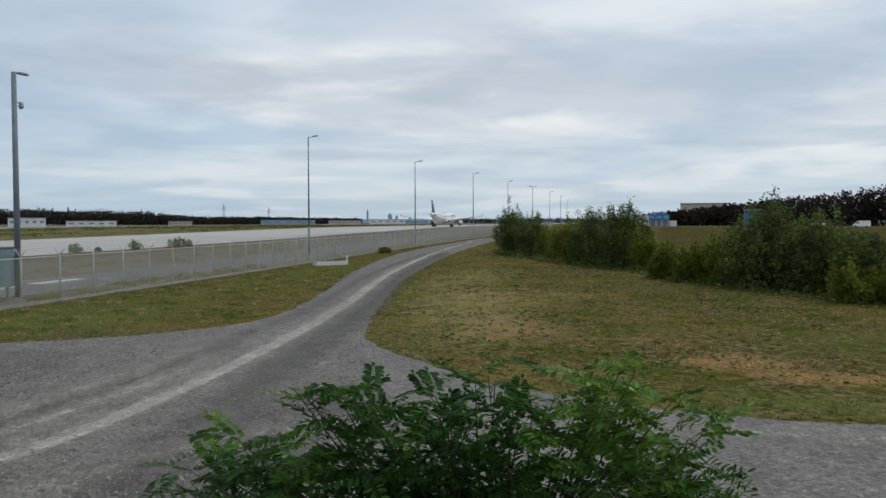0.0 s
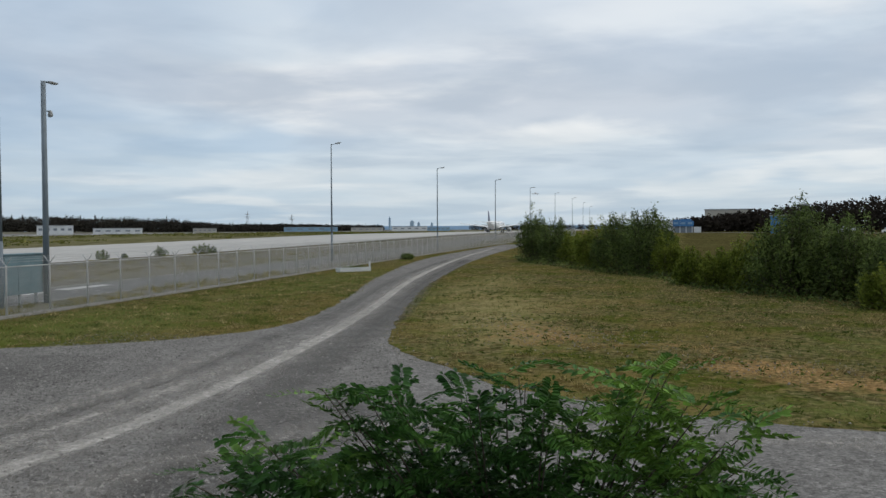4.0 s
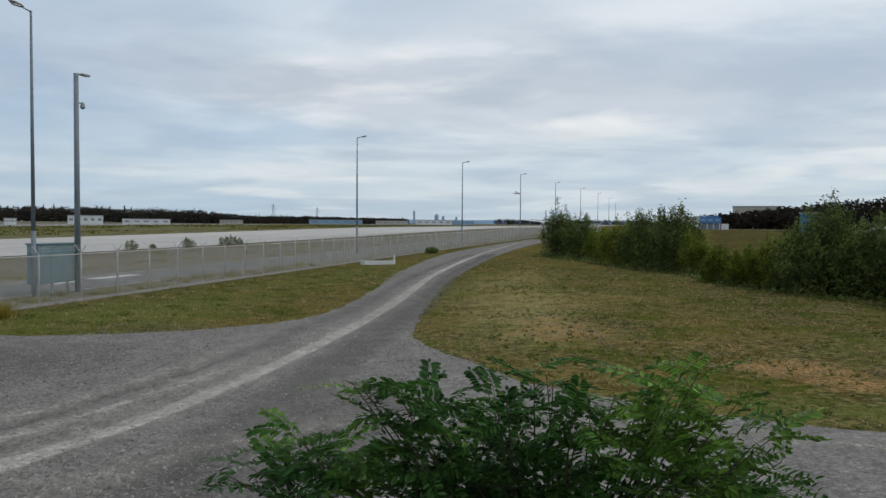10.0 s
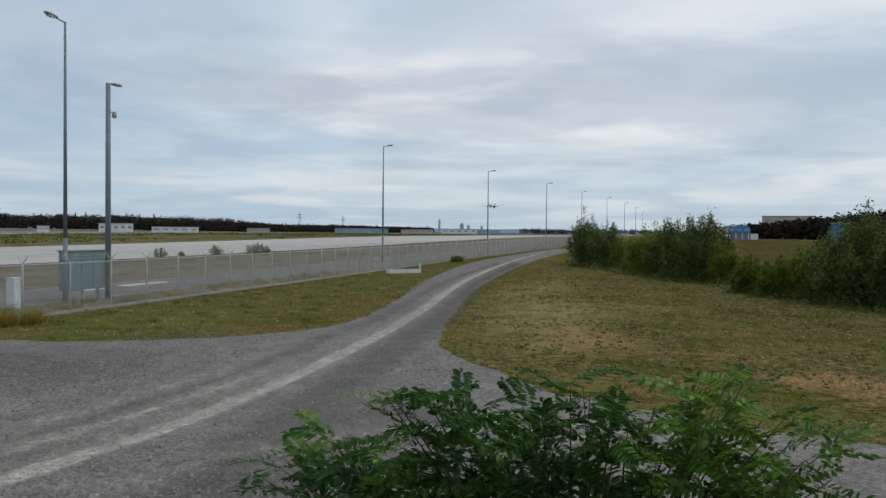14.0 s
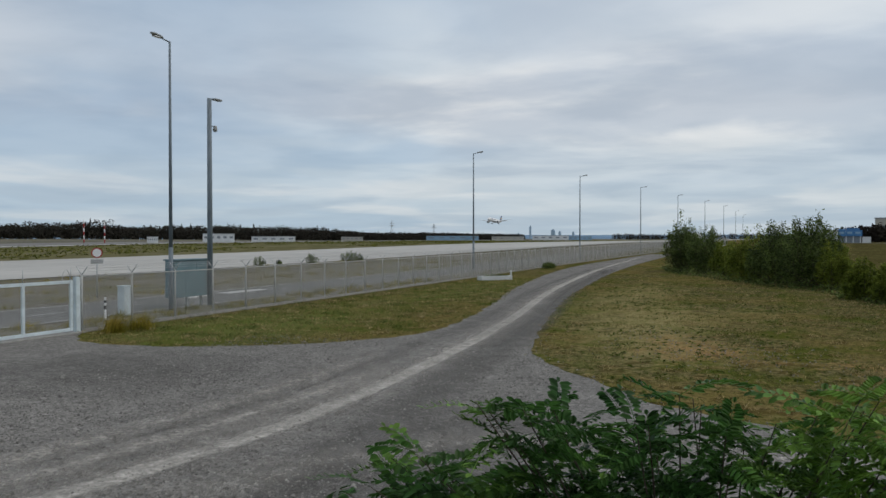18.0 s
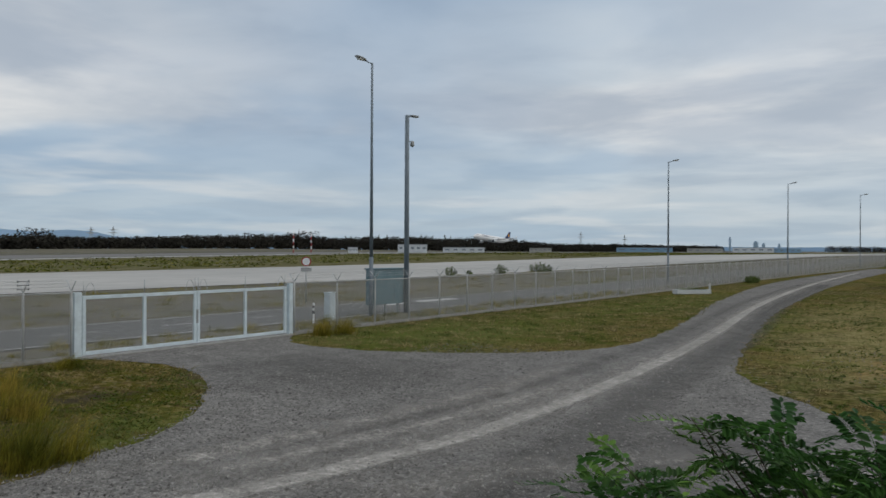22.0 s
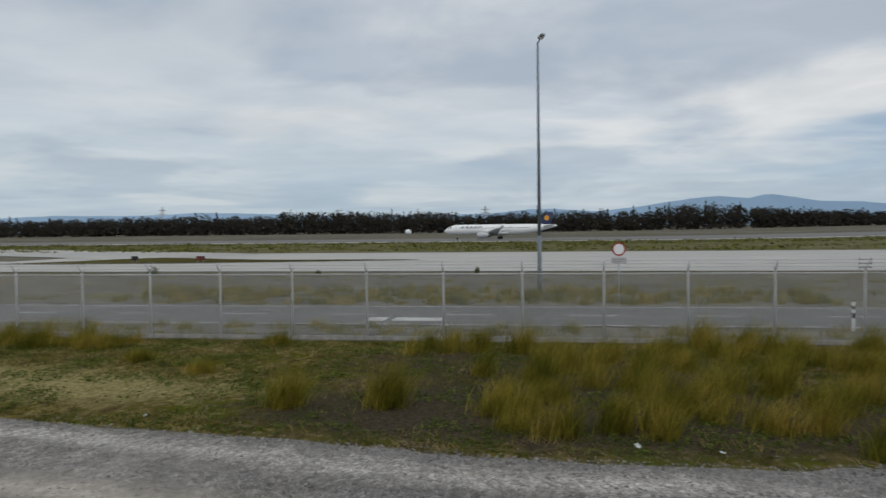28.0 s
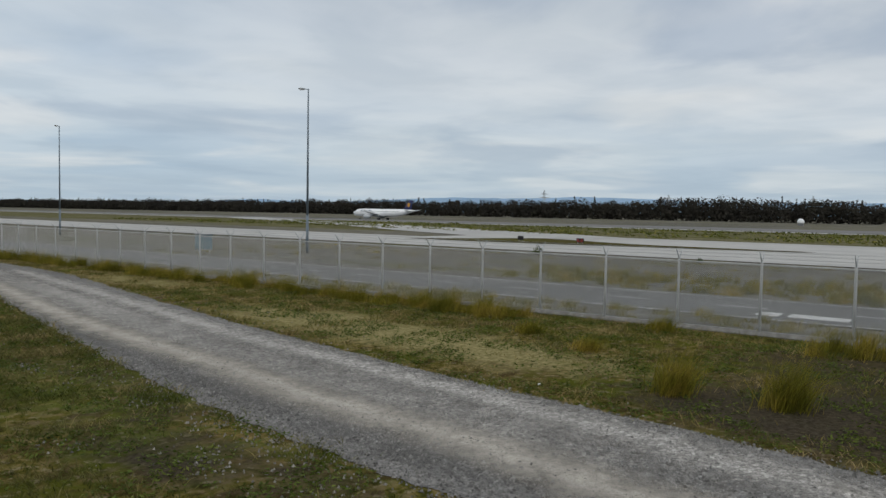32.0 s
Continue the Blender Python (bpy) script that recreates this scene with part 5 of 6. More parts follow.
def leaf_mesh(seed):
    """A compound leaf along +y: a thin stalk with paired oval leaflets."""
    rng = np.random.default_rng(seed)
    bm = fresh()
    length = rng.uniform(0.19, 0.27)
    droop = rng.uniform(0.2, 0.6)
    pairs = int(rng.integers(9, 12))

    def at(u):
        return Vector((0.0, length * u, -droop * length * u * u))
    for k in range(4):
        tube(bm, at(k / 4), at((k + 1) / 4), 0.0016, 0.0012, 3, False)
    spots = [(u, s) for u in np.linspace(0.18, 0.94, pairs) for s in (1, -1)] + [(1.0, 0)]
    for u, s in spots:
        ln = rng.uniform(0.040, 0.052) * (1.0 if u < 0.9 else 0.8)
        w = ln * rng.uniform(0.20, 0.25)
        d = Vector((s * 1.0, 0.35 + 0.2 * u, rng.uniform(-0.7, 0.1))).normalized() if s else Vector((0, 1, -0.3)).normalized()
        side = d.cross(Vector((0, 0, 1))).normalized()
        up = side.cross(d)
        b0 = at(u) + d * 0.004
        row = [(0.0, 0.0), (0.3, 1.0), (0.7, 0.95), (1.0, 0.0)]
        mid = [bm.verts.new(b0 + d * ln * q) for q, _ in row]
        lf = [bm.verts.new(b0 + d * ln * q + side * w * g + up * w * 0.3) for q, g in row[1:3]]
        rt = [bm.verts.new(b0 + d * ln * q - side * w * g + up * w * 0.3) for q, g in row[1:3]]
        for half in (lf, rt):
            bm.faces.new((mid[0], mid[1], half[0]))
            bm.faces.new((mid[1], mid[2], half[1], half[0]))
            bm.faces.new((mid[2], mid[3], half[1]))
    return mesh_of("leaf", bm, ROBINIA)


def robinia():
    rnd = random.Random(21)
    base = Vector((-0.5, 5.2, bank(-0.5, 5.2)))
    root = thing("robinia_bush", "young robinia bush with fresh feathery green leaves on the bank", "bush", Matrix.Translation(base))
    kinds = [leaf_mesh(k) for k in range(6)]
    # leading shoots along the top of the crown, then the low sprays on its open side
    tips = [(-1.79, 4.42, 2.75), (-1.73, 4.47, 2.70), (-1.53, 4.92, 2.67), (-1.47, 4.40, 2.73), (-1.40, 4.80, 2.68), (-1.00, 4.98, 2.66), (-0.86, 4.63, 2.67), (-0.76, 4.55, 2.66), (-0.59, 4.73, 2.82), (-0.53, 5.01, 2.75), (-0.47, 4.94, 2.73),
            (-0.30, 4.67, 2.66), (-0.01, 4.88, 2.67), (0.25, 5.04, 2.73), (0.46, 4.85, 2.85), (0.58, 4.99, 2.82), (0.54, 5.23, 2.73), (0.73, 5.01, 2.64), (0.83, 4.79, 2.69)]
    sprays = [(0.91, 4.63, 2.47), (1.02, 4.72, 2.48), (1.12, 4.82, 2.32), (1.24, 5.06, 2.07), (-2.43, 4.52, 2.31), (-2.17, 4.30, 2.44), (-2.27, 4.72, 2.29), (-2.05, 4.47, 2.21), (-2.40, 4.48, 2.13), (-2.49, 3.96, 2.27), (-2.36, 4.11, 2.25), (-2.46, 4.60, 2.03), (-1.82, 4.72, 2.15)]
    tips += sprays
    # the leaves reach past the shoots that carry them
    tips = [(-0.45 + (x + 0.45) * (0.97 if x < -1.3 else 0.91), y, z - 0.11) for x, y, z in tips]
    crown_x, crown_z = (-1.95, -1.5, -1.2, -0.9, -0.55, -0.3, 0.0, 0.3, 0.55, 0.8, 1.0, 1.25), (2.45, 2.60, 2.55, 2.58, 2.70, 2.58, 2.58, 2.64, 2.74, 2.58, 2.32, 1.98)
    for _ in range(66):
        x, y = rnd.uniform(-1.75, 1.15), rnd.uniform(4.35, 5.5)
        top = float(np.interp(x, crown_x, crown_z)) - 0.12
        z = top - 0.08 - 0.85 * rnd.random()
        if noise.noise((x * 2.2, z * 2.2, 4.0)) > rnd.uniform(-0.7, 0.25):
            tips.append((x, y, z))
    spare = fresh()
    outlines = []
    for me in kinds:
        co = np.empty(len(me.vertices) * 3)
        me.vertices.foreach_get("co", co)
        outlines.append((co.reshape(-1, 3), np.array([len(p.vertices) for p in me.polygons]), np.array([v for p in me.polygons for v in p.vertices])))
    twigs = fresh()
    for x, y, z in tips[23:32]:
        tip = Vector((x, y, z)) - base
        foot = Vector((tip.x * 0.25, tip.y * 0.25, 0))
        tube(twigs, foot, foot.lerp(tip, 0.6), 0.011, 0.007, 5, False)
        tube(twigs, foot.lerp(tip, 0.6), tip, 0.007, 0.003, 5, False)
    side = part("side_branch", twigs, BARK, root, "loose side branch that sways in the wind")
    heap, count, made = [], 0, 0
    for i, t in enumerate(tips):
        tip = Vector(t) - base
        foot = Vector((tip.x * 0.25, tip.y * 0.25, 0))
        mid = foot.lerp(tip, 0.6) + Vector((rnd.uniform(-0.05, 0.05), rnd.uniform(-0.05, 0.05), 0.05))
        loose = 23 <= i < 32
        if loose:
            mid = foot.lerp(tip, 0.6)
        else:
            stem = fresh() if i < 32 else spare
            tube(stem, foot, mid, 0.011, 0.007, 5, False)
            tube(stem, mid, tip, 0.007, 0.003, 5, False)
            if i < 32:
                part("stem", stem, BARK, root)
        n = rnd.randint(8, 10) if i < 32 else rnd.randint(6, 8)
        for k in range(n):
            u = 0.66 + 0.34 * k / (n - 1)
            p = foot.lerp(mid, u / 0.6) if u < 0.6 else mid.lerp(tip, (u - 0.6) / 0.4)
            an = k * 2.4 + rnd.uniform(-0.6, 0.6) + i
            pitch = radians(rnd.uniform(-12, 48))
            m = Matrix.Translation(p) @ Matrix.Rotation(an, 4, "Z") @ Matrix.Rotation(pitch, 4, "X") @ Matrix.Rotation(radians(rnd.uniform(-45, 45)), 4, "Y") @ Matrix.Scale(rnd.uniform(1.35, 1.9), 4)
            pick = rnd.randrange(6)
            if loose or (made < 290 and rnd.random() < 0.45):
                o = part("leaf", kinds[pick], None, side if loose else root)
                o.matrix_basis = m
                made += 1
            else:
                co, sizes, index = outlines[pick]
                heap.append((co @ np.array(m.to_3x3()).T + np.array(m.translation), sizes, index + count))
                count += len(co)
    part("inner_wood", spare, BARK, root)["kind"] = "stuff"
    o = part("inner_foliage", poly_mesh("inner_foliage", np.concatenate([h[0] for h in heap]), np.concatenate([h[1] for h in heap]), np.concatenate([h[2] for h in heap]), ROBINIA), None, root)
    o["kind"] = "stuff"
    return side


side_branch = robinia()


# ---- beside the fence ----
def signpost(at, plate, height, turn):
    root = thing("traffic_sign", "round red-rimmed white prohibition sign with a plate below it", "sign", at @ pose(0, 0, 0, 0, 0, turn))
    bm = fresh()
    tube(bm, (0, 0, -0.1), (0, 0, height + 0.3), 0.035, None, 8)
    part("post", bm, GALV, root)
    bm = fresh()
    tube(bm, (0.035, 0, height), (0.055, 0, height), 0.32, None, 28)
    disc = part("disc", bm, RED, root)
    bm = fresh()
    tube(bm, (0.056, 0, height), (0.060, 0, height), 0.25, None, 28)
    part("disc_face", bm, WHITE, disc)
    if plate:
        bm = fresh()
        box(bm, 0.036, -0.36, height - 0.68, 0.052, 0.36, height - 0.40, bevel=0.005)
        p = part("plate", bm, POST_GREY, root)
        for k in range(2):
            bm = fresh()
            box(bm, 0.053, -0.27, height - 0.5 - k * 0.1, 0.056, 0.25 - 0.1 * k, height - 0.46 - k * 0.1)
            part("text_bar", bm, LAMP_GREY, p)
    return root


signpost(on(-37.0, 2.5), True, 2.57, 5)
signpost(on(-38.0, 34.9), True, 2.78, -38)


def delineator(x, y, h=1.0):
    root = thing("marker_post", "slim white roadside post with a black band", "marker post", on(x, y), "roadside marker posts")
    for z0, z1, mat in ((0, h * 0.45, WHITE), (h * 0.45, h * 0.62, BLACK), (h * 0.62, h * 0.75, WHITE), (h * 0.75, h * 0.86, BLACK), (h * 0.86, h, WHITE)):
        bm = fresh()
        box(bm, -0.04, -0.045, z0, 0.04, 0.045, z1, bevel=0.008)
        part("segment", bm, mat, root)


for x, y in ((-27.6, 9.5), (-27.4, 25.6)):
    delineator(x, y)


def white_case(x, y):
    root = thing("control_cabinet", "narrow pale blue-grey metal control cabinet behind the fence", "cabinet", on(x, y))
    bm = fresh()
    box(bm, -0.2, -0.22, 0, 0.2, 0.22, 1.4, bevel=0.02)
    body = part("body", bm, GATE_PAINT, root)
    bm = fresh()
    box(bm, -0.23, -0.25, 1.4, 0.23, 0.25, 1.45, bevel=0.01)
    part("cap", bm, GATE_PAINT, body)
    bm = fresh()
    box(bm, 0.2, -0.19, 0.12, 0.212, 0.19, 1.34, bevel=0.004)
    part("door", bm, GATE_PAINT, body)


white_case(-27.6, 26.9)


def relay_case(x, y):
    root = thing("relay_cabinet", "squat turquoise-grey metal relay cabinet on the grass behind the fence", "cabinet", on(x, y))
    bm = fresh()
    box(bm, -0.4, -0.7, 0.1, 0.4, 0.7, 1.35, bevel=0.02)
    body = part("body", bm, CABINET, root)
    bm = fresh()
    box(bm, -0.46, -0.76, 1.35, 0.46, 0.76, 1.43, bevel=0.015)
    part("roof", bm, LAMP_GREY, body)
    for y0 in (-0.66, 0.02):
        bm = fresh()
        box(bm, 0.4, y0, 0.16, 0.412, y0 + 0.64, 1.3, bevel=0.004)
        part("door", bm, CABINET, body)
    bm = fresh()
    box(bm, -0.45, -0.75, -0.1, 0.45, 0.75, 0.1, bevel=0.01)
    part("plinth", bm, KERB, root)


relay_case(-40.5, -56.5)


def mast():
    root = thing("camera_mast", "thick grey steel mast with a side lamp and a dome camera", "mast", on(-28.0, 33.4))
    bm = fresh()
    tube(bm, (0, 0, -0.1), (0, 0, 11.35), 0.16, 0.12, 14)
    part("pole", bm, POLE, root)
    bm = fresh()
    tube(bm, (0, 0, 11.32), (0.10, 0.75, 11.4), 0.045, 0.04, 8)
    part("bracket", bm, POLE, root)
    bm = fresh()
    box(bm, -0.08, 0.25, 11.3, 0.22, 0.85, 11.4, bevel=0.03)
    part("lamp_head", bm, LAMP_GREY, root)
    bm = fresh()
    tube(bm, (0, 0, 9.85), (0.06, 0.36, 9.85), 0.03, None, 8)
    arm = part("camera_arm", bm, POLE, root)
    bm = fresh()
    bmesh.ops.create_uvsphere(bm, u_segments=14, v_segments=10, radius=0.13, matrix=Matrix.Translation((0.06, 0.4, 9.68)))
    tube(bm, (0.06, 0.4, 9.68), (0.06, 0.4, 9.9), 0.12, 0.09, 12)
    part("dome_camera", bm, LAMP_GREY, arm)
    # the switch box between mast and lamp post
    root = thing("switch_cabinet", "wide turquoise-grey switch cabinet between two lamp masts", "cabinet", on(-28.4, 32.0))
    bm = fresh()
    box(bm, -0.3, -1.28, 0.55, 0.3, 1.28, 2.5, bevel=0.02)
    body = part("body", bm, CABINET, root)
    for k in range(3):
        bm = fresh()
        box(bm, 0.3, -1.25 + k * 0.84, 0.62, 0.315, -1.25 + k * 0.84 + 0.81, 2.42, bevel=0.004)
        part("door", bm, CABINET, body)
    bm = fresh()
    box(bm, -0.36, -1.34, 2.5, 0.36, 1.34, 2.57, bevel=0.01)
    part("roof", bm, CABINET, body)
    for dy in (-1.1, 0.0, 1.1):
        bm = fresh()
        box(bm, -0.06, dy - 0.06, -0.1, 0.06, dy + 0.06, 0.56, bevel=0.008)
        part("leg", bm, GALV, root)


mast()


def headwall():
    root = thing("concrete_trough", "low white concrete planting trough at the foot of the fence", "trough", on(-21.4, 62.6) @ pose(0, 0, 0, 0, 0, -44))
    for name, args in (("side_wall", (-0.45, -1.5, 0, -0.33, 1.5, 0.36)), ("side_wall", (0.33, -1.5, 0, 0.45, 1.5, 0.36)), ("end_wall", (-0.33, -1.5, 0, 0.33, -1.38, 0.36)), ("end_wall", (-0.33, 1.38, 0, 0.33, 1.5, 0.36)), ("base", (-0.33, -1.38, 0, 0.33, 1.38, 0.12))):
        bm = fresh()
        box(bm, *args, bevel=0.015)
        part(name, bm, WALL_WHITE, root)
    bm = fresh()
    box(bm, -0.06, 1.55, -0.05, 0.06, 1.67, 0.85, bevel=0.01)
    part("end_post", bm, WALL_WHITE, root)
    rng = np.random.default_rng(61)
    c = np.c_[rng.uniform(-0.3, 0.3, 260), rng.uniform(-1.3, 1.3, 260), 0.30 + np.abs(rng.normal(0.0, 0.14, 260))]
    part("planting", leaf_quads("planting", c, 0.07, rng, SHRUB), None, root, "dark green low plants")["kind"] = "stuff"


headwall()


def airfield_sign(x, y, mat, w=1.6, h=0.8):
    root = thing("taxiway_sign", "low boxy airfield guidance sign on short legs", "sign", on(x, y), "airfield signs")
    bm = fresh()
    box(bm, -0.1, -w / 2, 0.25, 0.1, w / 2, 0.25 + h, bevel=0.02)
    body = part("case", bm, BLACK, root)
    bm = fresh()
    box(bm, 0.1, -w / 2 + 0.06, 0.31, 0.11, w / 2 - 0.06, 0.19 + h)
    face = part("face", bm, mat, body)
    bm = fresh()
    box(bm, 0.111, -0.12, 0.42, 0.114, 0.12, 0.42 + h * 0.5)
    part("text_bar", bm, BLACK, face)
    for dy in (-w / 3, w / 3):
        bm = fresh()
        tube(bm, (0, dy, -0.05), (0, dy, 0.27), 0.04, None, 6)
        part("leg", bm, GALV, root)


SIGN_RED = plain("dull_red_sign_face", (0.20, 0.03, 0.025), 0.7)
airfield_sign(-84.0, -42.0, SIGN_RED, 0.95, 0.5)
airfield_sign(-85.0, -51.0, BLACK, 0.8, 0.5)


def hut(name, label, cat, x, y, w, d, h, wall, roof, turn=0.0, bays=4, group=""):
    root = thing(name, label, cat, on(x, y) @ pose(0, 0, 0, 0, 0, turn), group)
    bm = fresh()
    box(bm, -w / 2, -d / 2, -0.2, w / 2, d / 2, h, bevel=0.05)
    body = part("wall", bm, wall, root)
    bm = fresh()
    box(bm, -w / 2 - 0.3, -d / 2 - 0.3, h, w / 2 + 0.3, d / 2 + 0.3, h + max(0.25, h * 0.06), bevel=0.05)
    part("roof", bm, roof, root)
    for k in range(bays):
        bm = fresh()
        x0 = -w / 2 + w * (k + 0.25) / bays
        box(bm, x0, -d / 2 - 0.04, h * 0.45, x0 + w * 0.5 / bays, -d / 2 + 0.05, h * 0.7)
        part("window", bm, PANE_AND_SHADE, body)
    return root


# window glass, and the shade colour of the site hall's bay
PANE_AND_SHADE = plain("grey_glass_and_bay_shade", (0.22, 0.25, 0.28), 0.15)
WALL_BLUE = plain("blue_cladding", (0.06, 0.19, 0.40), 0.5, var=0.1, scale=0.3)
WALL_PALEBLUE = plain("pale_blue_cladding", (0.22, 0.36, 0.50), 0.6, var=0.1, scale=0.1)
ROOF_GREY = plain("grey_roofing", (0.28, 0.29, 0.30), 0.8, var=0.1, scale=0.3)
WALL_TAN = plain("beige_plaster", (0.42, 0.40, 0.36), 0.8, var=0.1, scale=0.2)


def bearing(az_, dist):
    return -math.sin(radians(az_)) * dist, math.cos(radians(az_)) * dist


for az_, dist, w, h, wall, roof, name, label in (
        (39.3, 420, 16, 4.4, WALL_WHITE, ROOF_GREY, "airfield_building", "low white flat-roofed airfield building"),
        (35.4, 440, 24, 3.0, WALL_WHITE, ROOF_GREY, "airfield_building", "long low white airfield shed"),
        (43.8, 400, 5, 2.8, WALL_WHITE, ROOF_GREY, "airfield_hut", "small white airfield hut"),
        (29.6, 640, 18, 3.2, WALL_TAN, ROOF_GREY, "airfield_building", "low beige airfield shed"),
        (22.0, 900, 62, 5, WALL_PALEBLUE, ROOF_GREY, "hangar", "long pale blue hangar far across the airfield"),
        (17.8, 950, 40, 4.5, WALL_TAN, ROOF_GREY, "hangar", "long beige hangar far across the airfield"),
        (14.6, 980, 46, 5.5, WALL_WHITE, ROOF_GREY, "hangar", "white hangar far across the airfield"),
        (12.4, 1000, 30, 4.5, WALL_PALEBLUE, ROOF_GREY, "hangar", "pale blue hangar far across the airfield")):
    x, y = bearing(az_, dist)
    hut(name, label, "building", x, y, w, 12, h, wall, roof, az_, 5)
for az_, dist, w, h, wall, label in ((-8.65, 560, 30, 14.2, WALL_TAN, "tall pale flat-roofed block with window bands"), (-4.3, 330, 7.0, 4.6, WALL_WHITE, "white site building beside the road"),
                                     (-11.95, 300, 5.5, 6.2, WALL_BLUE, "blue site container behind the hedge")):
    x, y = bearing(az_, dist)
    hut("block" if h > 10 else "site_building", label, "building", x, y, w, 10, h, wall, ROOF_GREY, az_, 8 if h > 10 else (2 if wall is WALL_WHITE else 0))


def site_hall(az_, dist):
    """Two blue container storeys on white frames over a ground floor filled dark for shade."""
    x, y = bearing(az_, dist)
    root = thing("site_hall", "bright blue stacked site containers above a bay filled dark for shade", "building", on(x, y) @ pose(0, 0, 0, 0, 0, az_))
    # a solid box whose dark colour stands in for shade inside the bay
    bm = fresh()
    box(bm, -4.4, -2.0, -0.1, 3.2, 5, 2.6, bevel=0.03)
    bay = part("open_bay", bm, PANE_AND_SHADE, root)
    for k in range(4):
        bm = fresh()
        box(bm, -4.5 + k * 2.4, -2.6, -0.1, -4.1 + k * 2.4, -2.05, 2.6, bevel=0.03)
        part("pillar", bm, WALL_WHITE, bay)
    for k in range(3):
        bm = fresh()
        box(bm, -4.7 + k * 2.75, -3, 2.6, -2.02 + k * 2.75, 5, 4.9 + 0.5 * (k == 0), bevel=0.06)
        unit = part("container", bm, WALL_BLUE, root)
        bm = fresh()
        box(bm, -4.3 + k * 2.75, -3.05, 3.5, -2.6 + k * 2.75, -2.98, 4.3, bevel=0.02)
        part("window", bm, WALL_PALEBLUE, unit)
    bm = fresh()
    box(bm, -1.9, -2.5, 4.9, 2.6, 4, 5.6, bevel=0.05)
    part("roof_unit", bm, WALL_BLUE, root)
    bm = fresh()
    box(bm, 3.55, -2.4, -0.1, 6.4, 3, 2.4, bevel=0.05)
    part("side_shed", bm, WALL_WHITE, root)


site_hall(-5.75, 330)


def white_van(az_, dist, turn):
    x, y = bearing(az_, dist)
    root = thing("van", "white panel van parked on the far road before the wood", "van", on(x, y) @ pose(0, 0, 0, 0, 0, turn), "parked vans")
    bm = fresh()
    loft(bm, [[(-2.6, w, 0.35), (2.55, w, 0.35), (2.6, w, 1.0), (1.95, w * 0.97, 1.22), (1.25, w * 0.9, 2.1), (0.9, w * 0.88, 2.3), (-2.55, w * 0.88, 2.3), (-2.62, w * 0.95, 1.2)] for w in (-0.95, -0.93, 0.93, 0.95)], smooth=False)
    body = part("body", bm, WHITE, root)
    for side in (-1, 1):
        bm = fresh()
        box(bm, 0.55, side * 0.93 - 0.02, 1.3, 1.45, side * 0.93 + 0.02, 1.95, bevel=0.01)
        part("side_window", bm, PANE_AND_SHADE, body)
        for wx in (-1.6, 1.65):
            bm = fresh()
            tube(bm, (wx, side * 0.78, 0.34), (wx, side * 0.97, 0.34), 0.34, None, 14)
            part("wheel", bm, BLACK, root)


strip("far_road", ASPHALT, [(20, 322), (60, 308), (83, 290), (100, 279), (150, 255), (240, 205)], 6, 6, 0.06, "grey road before the wood", "road", 6)
white_van(-16.15, 300, 150)
white_van(-18.7, 296, 150)


def dome_hut(x, y):
    root = thing("dome_hut", "small white domed equipment hut on the far airfield grass", "hut", on(x, y))
    bm = fresh()
    loft(bm, [[(r * math.cos(k * math.tau / 20), r * math.sin(k * math.tau / 20), z) for k in range(20)] for r, z in ((1.5, 1.0), (1.62, 1.5), (1.45, 2.3), (1.0, 2.9), (0.4, 3.2), (0.05, 3.25))])
    part("dome", bm, WHITE, root)
    bm = fresh()
    tube(bm, (0, 0, -0.1), (0, 0, 1.0), 1.2, 1.2, 16)
    part("base", bm, ROOF_GREY, root)


dome_hut(-376, -75)


def pylon(az_, dist, height, label="tall lattice power pylon far behind the wood", width=6.0):
    x, y = bearing(az_, dist)
    root = thing("power_pylon", label, "pylon", on(x, y) @ pose(0, 0, 0, 0, 0, az_ + 20), "power pylons")
    for sx in (-1, 1):
        for sy in (-1, 1):
            bm = fresh()
            tube(bm, (sx * width / 2, sy * width / 2, 0), (sx * 0.5, sy * 0.5, height), 0.22, 0.14, 4)
            part("leg", bm, GALV, root)
    bm = fresh()
    for k in range(7):
        u, v = k / 7, (k + 1) / 7
        a_, b_ = width / 2 * (1 - u) + 0.5 * u, width / 2 * (1 - v) + 0.5 * v
        for s in (1, -1):
            tube(bm, (-a_ * s, -a_, height * u), (b_ * s, -b_, height * v), 0.1, None, 3, False)
            tube(bm, (-a_ * s, a_, height * u), (b_ * s, b_, height * v), 0.1, None, 3, False)
    part("bracing", bm, GALV, root)
    for z, w in ((0.72, 7.5), (0.86, 5.5)):
        bm = fresh()
        loft(bm, [[(x_, -0.4, height * z - h_), (x_, 0.4, height * z - h_), (x_, 0.4, height * z + h_), (x_, -0.4, height * z + h_)] for x_, h_ in ((-w, 0.1), (0, 0.7), (w, 0.1))], smooth=False)
        part("cross_arm", bm, GALV, root)


for az_, dist, h in ((26.6, 1500, 38), (23.4, 1700, 36), (110.0, 900, 27), (100.5, 950, 28), (119, 1000, 34), (95.4, 800, 26), (60.6, 1100, 30), (62.0, 1000, 26)):
    pylon(az_, dist, h)


def barber_mast(az_, dist, h):
    x, y = bearing(az_, dist)
    root = thing("lattice_mast", "red and white banded airfield mast", "mast", on(x, y), "airfield masts")
    for k in range(6):
        bm = fresh()
        tube(bm, (0, 0, h * k / 6), (0, 0, h * (k + 1) / 6), 0.27, 0.27, 6)
        part("band", bm, RED if k % 2 == 0 else WHITE, root)


barber_mast(48.2, 400, 11)
barber_mast(46.9, 400, 10)

